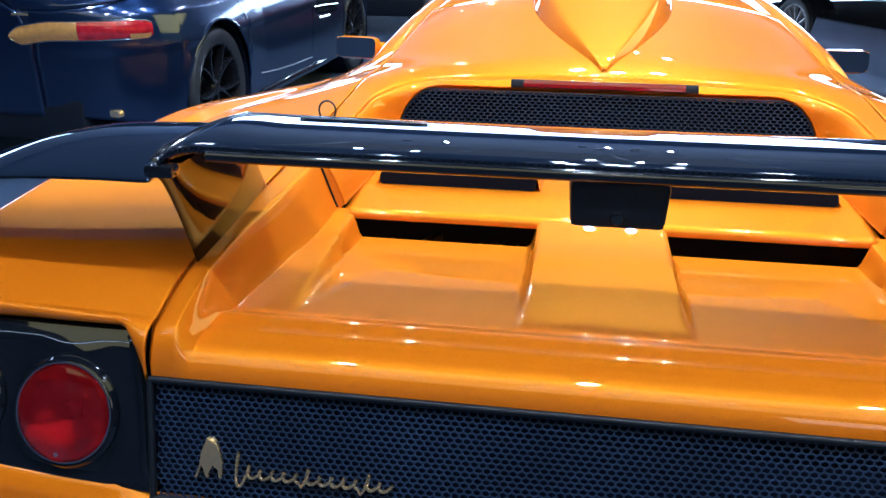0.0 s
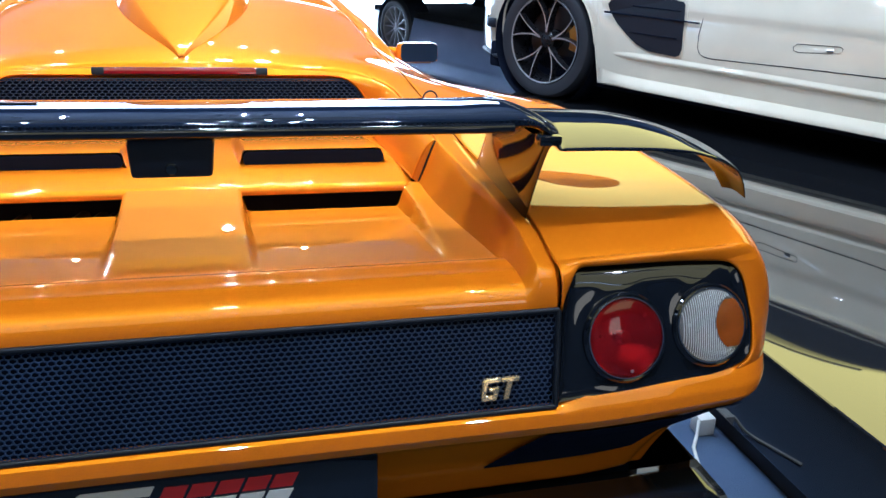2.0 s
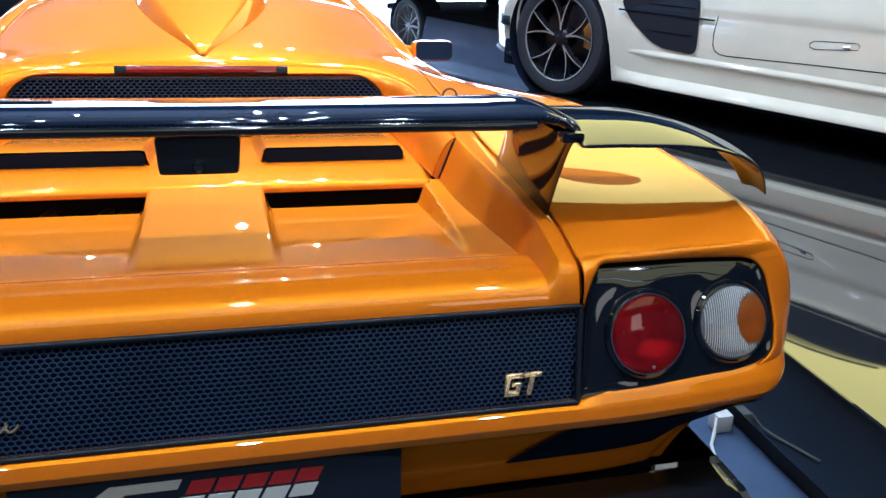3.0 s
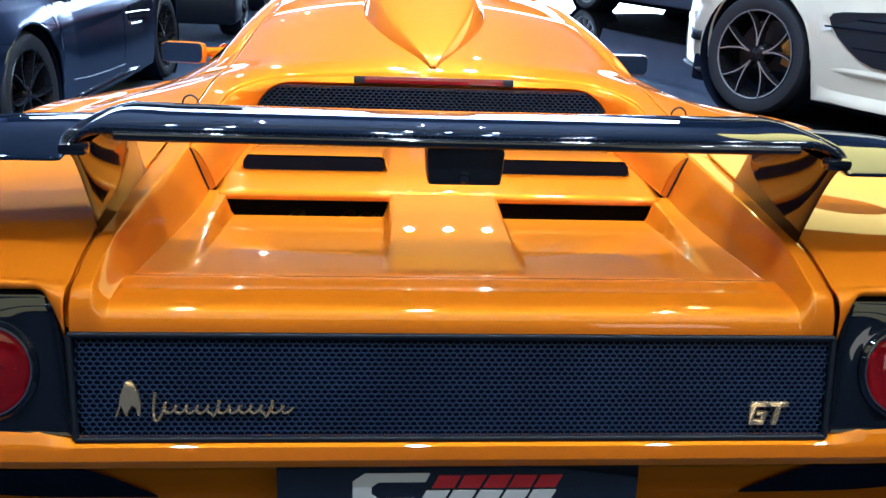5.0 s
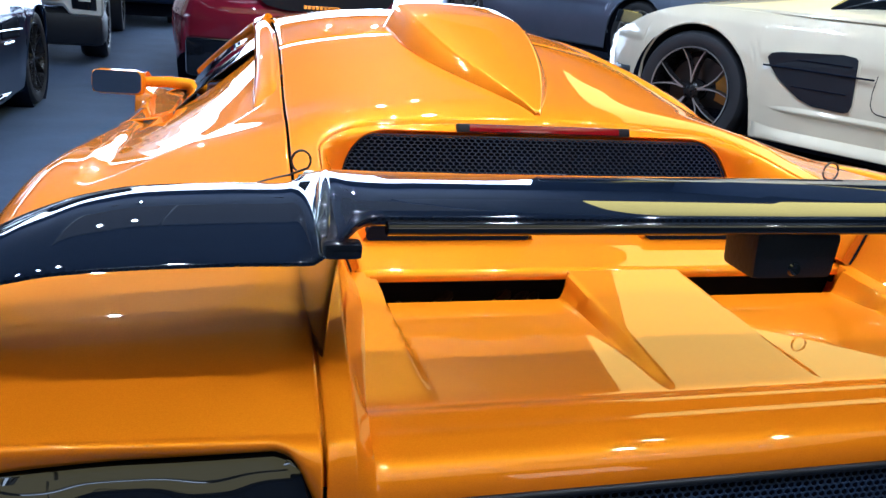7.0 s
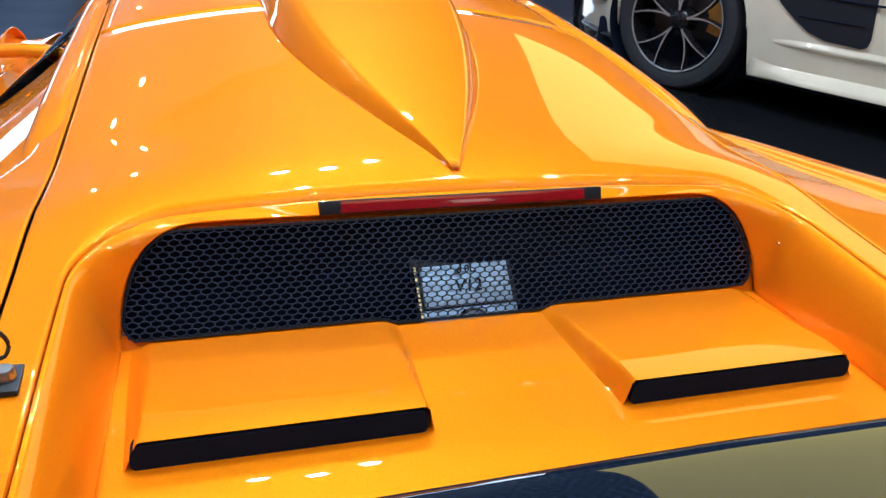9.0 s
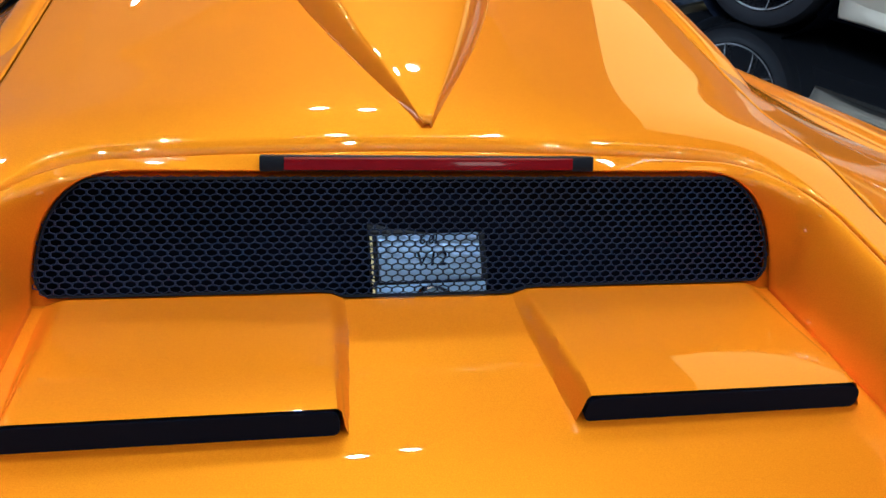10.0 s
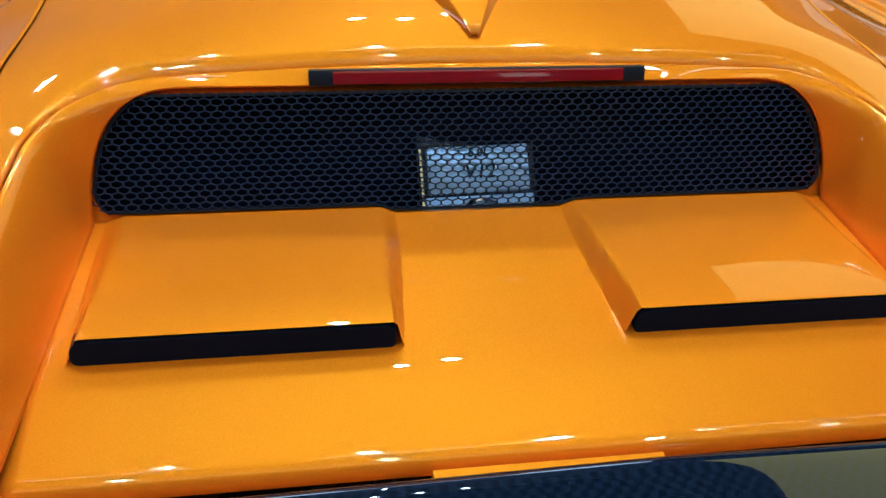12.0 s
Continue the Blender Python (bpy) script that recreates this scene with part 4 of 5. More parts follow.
                spots = ((0.030, 0.034), (-0.046, 0.006), (0.004, -0.052))
            else:
                def ribbed(u, v):
                    x_ = mix(-0.999, 0.999, u)
                    z_ = mix(-1, 1, v) * math.sqrt(1 - x_ * x_)
                    return x_ * r, z_ * r, 0.004 + 0.0125 * math.sqrt(max(0.0, 1 - x_ * x_ - z_ * z_)) + 0.0012 * math.cos(2 * math.pi * x_ * 17)
                bm = grid_bm(ribbed, 204, 18)
                bm.transform(m)
                part("lens", bm, CLEAR_LENS if sg > 0 else RED_LENS, lamp, "clear ribbed lens" if sg > 0 else "red ribbed lens")
                part("reflector", lathe_bm([(0.0, -0.030), (r * 0.22, -0.030), (r * 0.24, -0.022), (r * 0.5, -0.017), (r * 0.8, -0.008), (r * 0.985, 0.001)], 40, m), REFLECTOR, lamp)
                def amber(u, v):
                    z_ = mix(-0.0355, 0.0425, v)
                    xl = 0.047 - math.sqrt(max(0.0, 0.0475 ** 2 - (z_ - 0.0035) ** 2))
                    xr = math.sqrt(max(0.0, (r * 0.985) ** 2 - z_ * z_))
                    x_ = mix(min(xl, xr), xr, u)
                    q = min(1.0, math.hypot(x_, z_) / r)
                    return sg * x_, z_, 0.0068 + 0.0125 * math.sqrt(max(0.0, 1 - q * q)) + 0.0006 * math.cos(2 * math.pi * x_ / r * 22) * math.cos(2 * math.pi * z_ / r * 22)
                bm = grid_bm(amber, 64, 90, flip=sg < 0)
                bm.transform(m)
                part("indicator_lens", bm, AMBER_LENS, lamp, "amber segment")
                if sg > 0:
                    bm = bmesh.new()
                    for k in range(-15, 11):
                        x_ = k * r / 16.5
                        reach = 0.97 * math.sqrt(r * r - x_ * x_)
                        rows = [j / 12 for j in range(-12, 13)]
                        keep = [z_ * reach for z_ in rows if x_ < 0.047 - math.sqrt(max(0.0, 0.0475 ** 2 - (z_ * reach - 0.0035) ** 2)) or abs(z_ * reach - 0.0035) > 0.041]
                        for run in ([keep] if len(keep) == len(rows) else ([z_ for z_ in keep if z_ <= 0.0035], [z_ for z_ in keep if z_ > 0.0035])):
                            if len(run) > 1:
                                tube_bm([m @ Vector((x_, z_, 0.0062 + 0.0125 * math.sqrt(max(0.0, 1 - (x_ * x_ + z_ * z_) / (r * r))))) for z_ in run], 0.00075, 5, bm)
                    part("lens_ribs", bm, LENS_RIB, lamp, "fine upright ribs")
                spots = ((-0.044, 0.004), (0.020, -0.046))
            for a, b in spots:
                part("lens_screw", lathe_bm([(0, 0.0035), (0.003, 0.003), (0.0035, 0)], 10, m @ Matrix.Translation((sg * a, b, 0.0095))), SILVER, lamp)
    # badges
    def badge(parts_, mat_, name, label, x0, z0):
        for o in parts_:
            bm = prism_bm(o, 0.006, bevel=0.0008)
            for v in bm.verts:
                x, z = v.co.x + x0, v.co.z + z0
                v.co = Vector(rear_place(x, z, v.co.y - 0.0075))
            part(name, bm, mat_, tray, label)
    g = [[(0.006, 0.0), (0.030, 0.0), (0.036, 0.018), (0.020, 0.018), (0.019, 0.013), (0.026, 0.013), (0.0245, 0.007), (0.013, 0.007), (0.0195, 0.025), (0.038, 0.025), (0.040, 0.031), (0.014, 0.031), (0.010, 0.028)],
         [(0.041, 0.0), (0.050, 0.0), (0.058, 0.025), (0.068, 0.025), (0.070, 0.031), (0.042, 0.031), (0.040, 0.025), (0.049, 0.025)]]
    badge(g, GOLD_CHROME, "model_badge", "two slanted chrome badge letters", 0.424, 0.640)
    beast = [[(0.0, 0.0), (0.004, 0.0), (0.009, 0.016), (0.014, 0.004), (0.019, 0.0), (0.018, 0.006), (0.024, 0.016), (0.030, 0.012), (0.032, 0.002), (0.036, 0.002), (0.036, 0.020), (0.031, 0.034), (0.026, 0.044), (0.022, 0.048), (0.014, 0.048), (0.011, 0.040), (0.007, 0.030), (0.006, 0.016)]]
    badge(beast, GOLD_CHROME, "emblem", "small gilded emblem", -0.497, 0.652)
    # the maker's script as a plain wavy ribbon
    pts = []
    for k in range(150):
        t = k / 149
        x = -0.446 + 0.196 * t
        amp = 0.020 * max(0.0, 1 - t * 9) + 0.0055 + (0.007 if abs(t - 0.47) < 0.03 or abs(t - 0.84) < 0.02 else 0.0)
        z = 0.656 + 0.006 + amp * math.sin(2 * math.pi * t * 13 + 0.6)
        pts.append(Vector(rear_place(x + 0.004 * math.cos(2 * math.pi * t * 13), z, -0.0045)))
    part("script_badge", tube_bm(pts, 0.0023, 6), GOLD_CHROME, tray, "gilded script badge as a plain ribbon")


tail(CAR)


def rear_wing(car):
    """The black carbon wing with its drooped ends, on two fins."""
    front = curve((0.0, 0.402), (0.40, 0.394), (0.53, 0.391), (0.58, 0.412), (0.66, 0.420), (0.75, 0.415), (0.82, 0.396), (0.88, 0.370), (0.93, 0.335), (0.968, 0.265))
    rear = curve((0.0, 0.150), (0.42, 0.144), (0.515, 0.138), (0.548, 0.108), (0.58, 0.126), (0.66, 0.134), (0.76, 0.135), (0.84, 0.144), (0.90, 0.163), (0.94, 0.182), (0.968, 0.190))
    high = curve((0.0, 1.014), (0.45, 1.017), (0.530, 1.019), (0.552, 1.012), (0.578, 0.994), (0.66, 0.991), (0.75, 0.988), (0.81, 0.982), (0.86, 0.970), (0.905, 0.953), (0.940, 0.932), (0.958, 0.910), (0.968, 0.884))

    def loop(x, u):
        a = abs(x)
        yf, yr, z = front(a), rear(a), high(a)
        c = yf - yr
        ang = 2 * math.pi * u
        t = 0.5 + 0.5 * math.cos(ang)
        outer = smooth(0.535, 0.575, a)
        thick_ = mix(0.017, 0.0085, outer)
        camber = mix(0.006, 0.016, outer) * math.sin(math.pi * t)
        y = yr + c * t
        zz = z + camber * 0.5 + mix(0.016, -0.007, t) * (1 - outer) + (math.copysign(abs(math.sin(ang)) ** 0.42, math.sin(ang)) * thick_ * (0.6 + 0.4 * t))
        return x, y, zz

    wing = part("rear_wing", grid_bm(lambda u, v: loop(mix(-0.968, 0.968, u), v), 240, 72), CARBON, car, "black lacquered carbon rear wing")
    for sg in (-1, 1):
        bm = bmesh.new()
        vs = [bm.verts.new(loop(sg * 0.968, k / 40)) for k in range(40)]
        bm.faces.new(vs if sg > 0 else vs[::-1])
        part("wing_tip", bm, CARBON, wing)
        # raised joint between middle and outer blade
        jt = []
        for k in range(25):
            t = k / 24
            x = mix(0.530, 0.566, t)
            y = mix(front(x) - 0.002, rear(x) + 0.002, t)
            jt.append((sg * x, y, mix(1.017, 1.021, t) + 0.009 * math.sin(math.pi * t) - 0.014 * max(0.0, abs(2 * t - 1) - 0.9) * 10))
        part("wing_joint", tube_bm(jt, lambda t: 0.0100 - 0.006 * max(0.0, abs(2 * t - 1) - 0.8) * 5, 12), BLACK_GLOSS, wing)
        part("joint_end", box_bm(-0.019, 0.019, -0.009, 0.014, -0.010, 0.007, bevel=0.006, m=Matrix.Translation((sg * 0.548, 0.112, 1.016))), BLACK_GLOSS, wing)
        # fin under the joint, tapering to its foot
        def fin(u, v):
            t = v
            ang = 2 * math.pi * u
            y0 = mix(0.105, 0.190, t ** 0.7)
            y1 = mix(0.395, 0.460, t ** 1.5)
            y = mix(y0, y1, 0.5 + 0.5 * math.cos(ang))
            x = mix(0.552, 0.553, t) + 0.009 * math.sin(ang)
            z = mix(1.010, RIDGE_Z(y) - 0.012, t)
            return sg * x, y, z
        part("wing_fin", grid_bm(fin, 28, 14, flip=sg < 0), BLACK_GLOSS, car, "black gloss wing fin")
    # black box hanging under the middle
    body = box_bm(-0.058, 0.060, 0.150, 0.215, 0.958, 1.016, bevel=0.009)
    for v in body.verts:
        if v.co.z < 0.985:
            v.co.x *= 0.95
    pod = part("camera_pod", body, BLACK_SATIN, wing, "black box under the wing")
    part("pod_lens", lathe_bm([(0, 0.004), (0.007, 0.003), (0.009, 0)], 20, pose(0.0, 0.150, 0.972, 90)), GLASS_DARK, pod)
    part("wing_lip", tube_bm([(x, rear(abs(x)) - 0.001, high(abs(x)) + 0.009) for x in [0.5 * k / 20 for k in range(-20, 21)]], 0.0075, 16), BLACK_GLOSS, wing)


rear_wing(CAR)


def floor_cable():
    t = thing("white_cable", "thin white cable with a small plug box on the floor", "cable")
    part("plug_box", box_bm(1.335, 1.385, 0.70, 0.75, 0.001, 0.055, bevel=0.006), PRINT_WHITE, t)
    part("lead", tube_bm([(1.335, 0.71, 0.05), (1.315, 0.68, 0.02), (1.29, 0.65, 0.006), (1.27, 0.60, 0.006), (1.24, 0.52, 0.006)], 0.005, 8), PRINT_WHITE, t)


floor_cable()


def cabin(car, cover):
    # roof
    def roof(u, v):
        y = mix(FRONT_Y + 0.006, 2.42, v)
        w = SEAM_X(y) - 0.002
        x = mix(-w, w, u)
        return x, y, hood_z(x, y)
    part("roof", grid_bm(roof, 50, 24), ORANGE, car, thick=0.004)
    # rounded roof scoop, its tail a point on the engine cover
    def scoop_half(y):
        t = min(1.0, (y - 1.005) / 0.60)
        return 0.006 + 0.184 * (1 - (1 - t) ** 1.7)
    def scoop(u, v):
        y = mix(1.005, 1.80, v)
        w = scoop_half(y)
        s = -1 + 2 * u
        top = 0.004 + 0.066 * min(1.0, (y - 1.0) / 0.6) ** 0.85
        a = abs(s)
        if a < 0.72:
            x = s / 0.72 * w * 0.76
            z = hood_z(x, y) + top * (1 - 0.06 * (a / 0.72) ** 4)
        else:
            t = (a - 0.72) / 0.28
            x = (1 if s > 0 else -1) * w * mix(0.76, 1.0, t ** 0.9)
            z = hood_z(x, y) + top * 0.94 * (1 - t ** 1.3) - 0.002 * t
        return x, y, z
    sc = part("roof_scoop", grid_bm(scoop, 70, 60), ORANGE, car, thick=0.003)
    w = scoop_half(1.8) * 0.78
    part("scoop_mouth", box_bm(-w, w, 1.796, 1.80, 1.09, 1.155), VOID, sc, "dark scoop mouth")
    # windscreen, bonnet, nose
    def screen(u, v):
        y = mix(2.425, 3.32, v)
        w = mix(0.47, 0.70, v)
        x = mix(-w, w, u)
        return x, y - 0.10 * (2 * u - 1) ** 2 * v, mix(hood_z(0, 2.42), 0.74, v ** 1.15) - mix(0.26, 0.12, v) * x * x
    part("windscreen", grid_bm(screen, 30, 20), GLASS_DARK, car, "dark tinted windscreen", thick=0.004)
    def bonnet(u, v):
        y = mix(3.20, 4.40, v)
        w = FEND_XO(y)
        x = mix(-w, w, u)
        return x, y - 0.12 * (2 * u - 1) ** 2 * (0.2 + 0.8 * v), mix(mix(0.745, 0.40, v ** 1.6), FEND_ZO(min(4.3, y)), (2 * u - 1) ** 4)
    part("bonnet", grid_bm(bonnet, 40, 30), ORANGE, car, thick=0.004)
    part("front_bumper", grid_bm(lambda u, v: (mix(-0.86, 0.86, u), 4.30 - 0.12 * (2 * u - 1) ** 2 + 0.03 * math.sin(math.pi * v), mix(0.41, 0.14, v)), 30, 8), ORANGE, car, thick=0.004)
    for side in (-1, 1):
        # door and front wing flank
        def flank(u, v):
            y = mix(1.953, 4.28, v)
            t = u
            if u < 0.3:
                k = u / 0.3
                x = mix(FEND_XO(y) - 0.10 * (1 - smooth(3.1, 3.4, y)), FEND_XO(y), k)
                z = FEND_ZO(y) + 0.012 * (1 - k) * (1 - smooth(3.1, 3.4, y))
            else:
                k = (u - 0.3) / 0.7
                zo, low = FEND_ZO(y), arch_low(y)
                zmid = zo - min(0.16, (zo - low) * 0.6)
                if k < 0.4:
                    a = k / 0.4 * math.pi / 2
                    x, z = FEND_XO(y) + (SIDE_X(y) - FEND_XO(y)) * math.sin(a), zmid + (zo - zmid) * math.cos(a)
                else:
                    q = (k - 0.4) / 0.6
                    x, z = SIDE_X(y) - 0.03 * q * q, mix(zmid, low, q)
            return side * x, y, z
        part("door_flank", grid_bm(flank, 40, 80, flip=side > 0), ORANGE, car, thick=0.004)
        # side glass between roof rail and door
        def glass(u, v):
            y = mix(1.953, mix(3.12, 2.44, v), u)
            z1 = hood_z(SEAM_X(min(y, 2.42)), min(y, 2.42)) - 0.012
            x1 = SEAM_X(min(y, 2.42))
            z0, x0 = FEND_ZO(y) + 0.010, FEND_XO(y) - 0.095
            return side * (mix(x0, x1, v) + 0.02 * math.sin(math.pi * v)), y, mix(z0, z1, v)
        part("side_window", grid_bm(glass, 40, 14, flip=side < 0), GLASS_DARK, car, "dark tinted side window", thick=0.004)
        # roof rail that runs down behind the side window
        def rail(u, v):
            y = mix(2.50, 1.16, v)
            yc = min(y, 2.42)
            half = mix(0.026, 0.031, v) * (1 - 0.35 * smooth(0.9, 1.0, v))
            xs = SEAM_X(yc) + 0.006 + half
            high_ = 0.016 * (1 - smooth(0.80, 1.0, v))
            c = -1 + 2 * u
            drop = 0.30 * half * (c + 1) + 0.5 * (half * (c + 1)) ** 2
            z = hood_z(SEAM_X(yc), yc) - 0.010 + high_ * (1 - abs(c) ** 3.5) - drop - 0.014 * smooth(0.86, 1.0, v)
            return side * (xs + c * half), y, z - (0.02 if u in (0, 1) else 0.0)
        part("roof_rail", grid_bm(rail, 18, 50, flip=side < 0), ORANGE, car)
        a_pillar = [(side * mix(0.478, 0.72, t), mix(2.43, 3.20, t), mix(hood_z(0.47, 2.42), 0.735, t ** 1.1)) for t in [k / 16 for k in range(17)]]
        part("a_pillar", tube_bm(a_pillar, 0.018, 10), ORANGE, car)
        # mirror on its arm
        arm = tube_bm([(side * 0.70, 2.91, 0.700), (side * 0.77, 2.90, 0.722), (side * 0.84, 2.89, 0.730), (side * 0.945, 2.89, 0.726)], lambda t: 0.026 - 0.005 * t, 14)
        mir = part("door_mirror", arm, ORANGE, car)
        bm = box_bm(-0.104, 0.104, -0.05, 0.05, -0.050, 0.050, bevel=0.034)
        for v in bm.verts:
            if v.co.y > 0:
                v.co.x, v.co.z = v.co.x * 0.82, v.co.z * 0.78
        bm.transform(pose(side * 1.03, 2.89, 0.722, -9, 0, side * 6))
        part("mirror_shell", bm, ORANGE, mir)
        rr = [(cx + 0.022 * math.cos(a), cz + 0.022 * math.sin(a)) for cx, cz, a0 in ((0.070, 0.020, 0), (-0.070, 0.020, 90), (-0.070, -0.020, 180), (0.070, -0.020, 270)) for a in [radians(a0 + 15 * k) for k in range(7)]]
        part("mirror_glass", prism_bm(rr, 0.002, pose(side * 1.03, 2.89, 0.722, -9, 0, side * 6) @ Matrix.Translation((0, -0.0525, 0))), MIRROR, mir, "mirror glass", smooth=False)
        for yc, r, w in ((0.80, 0.325, 0.32), (3.45, 0.305, 0.24)):
            wheel("wheel", car, pose(side * (0.985 - w / 2), yc, r + 0.004, 0, 90 * side, 0), r, w, 5, RIM_EDGE, RIM_EDGE, None)
    part("underbody", box_bm(-0.88, 0.88, 0.25, 4.1, 0.13, 0.20, bevel=0.01), VOID, car)
    part("cabin_tub", box_bm(-0.62, 0.62, 1.72, 3.1, 0.2, 0.70, bevel=0.02), VOID, car)


def wheel(name, parent, m, r, w, spokes, edge, face, caliper):
    """A wheel about its own z axis, its outer face at +z."""
    hub = part(name, lathe_bm([(r * 0.74, -w / 2), (r * 0.93, -w / 2), (r, -w * 0.38), (r, w * 0.38), (r * 0.95, w * 0.49), (r * 0.86, w * 0.52), (r * 0.755, w * 0.46), (r * 0.74, w * 0.40)], 72, m), RUBBER, parent, "black rubber tyre")
    part("rim", lathe_bm([(r * 0.755, w * 0.46), (r * 0.745, w * 0.485), (r * 0.715, w * 0.47), (r * 0.70, w * 0.40), (r * 0.66, 0.0), (r * 0.66, -w * 0.4)], 72, m), face, hub)
    part("brake_disc", lathe_bm([(0.06, -0.005), (r * 0.56, -0.005), (r * 0.56, -0.03), (0.06, -0.03)], 48, m), DISC, hub)
    part("barrel", lathe_bm([(0, -0.05), (r * 0.66, -0.05)], 40, m), VOID, hub)
    part("hub_cap", lathe_bm([(0, w * 0.40), (r * 0.10, w * 0.39), (r * 0.15, w * 0.33), (r * 0.16, 0.0)], 30, m), face, hub)
    for k in range(spokes):
        a0 = 2 * math.pi * k / spokes
        for da in ((0.0,) if spokes > 7 else (-0.235, 0.235)):
            def sp(u, v, a0=a0, da=da):
                rad = mix(r * 0.10, r * 0.725, u)
                half = mix(0.010, 0.0055, u) * r / 0.34
                ang = a0 + da * (1.0 if u > 0 else 0) * u * 1.3
                prof = ((-half, 0.0), (-half * 0.75, 0.014), (half * 0.75, 0.014), (half, 0.0), (half, -0.03), (-half, -0.03), (-half, 0.0))
                k_ = v * 6
                i = min(5, int(k_))
                o, h = mix(prof[i][0], prof[i + 1][0], k_ - i), mix(prof[i][1], prof[i + 1][1], k_ - i)
                return rad * math.cos(ang) - o * math.sin(ang), rad * math.sin(ang) + o * math.cos(ang), h + w * mix(0.34, 0.45, u ** 2)
            bm = grid_bm(sp, 8, 6)
            bm.transform(m)
            part("spoke", bm, face, hub)
            if edge is not face:
                def ed(u, v, a0=a0, da=da):
                    rad = mix(r * 0.14, r * 0.725, u)
                    half = mix(0.0050, 0.0030, u) * r / 0.34
                    ang = a0 + da * u * 1.3
                    o = mix(-half, half, v)
                    return rad * math.cos(ang) - o * math.sin(ang), rad * math.sin(ang) + o * math.cos(ang), 0.0152 + w * mix(0.34, 0.45, u ** 2)
                bm = grid_bm(ed, 8, 1)
                bm.transform(m)
                part("spoke_edge", bm, edge, hub)
    if edge is not face:
        part("rim_edge", lathe_bm([(r * 0.752, w * 0.463), (r * 0.742, w * 0.489), (r * 0.718, w * 0.475)], 72, m), edge, hub)
    if caliper:
        bm = bmesh.new()
        rows = []
        for k in range(11):
            a = radians(caliper - 26 + 5.2 * k)
            rows.append([bm.verts.new((rad * math.cos(a), rad * math.sin(a), h)) for rad, h in ((r * 0.60, -0.02), (r * 0.60, 0.035), (r * 0.40, 0.035), (r * 0.40, -0.02))])
        for a, b in zip(rows, rows[1:]):
            for k in range(4):
                bm.faces.new((a[k], a[(k + 1) % 4], b[(k + 1) % 4], b[k]))
        bm.faces.new(rows[0])
        bm.faces.new(rows[-1][::-1])
        bm.transform(m)
        part("brake_caliper", bm, CALIPER, hub, "gold brake caliper")
    return hub


cabin(CAR, COVER)


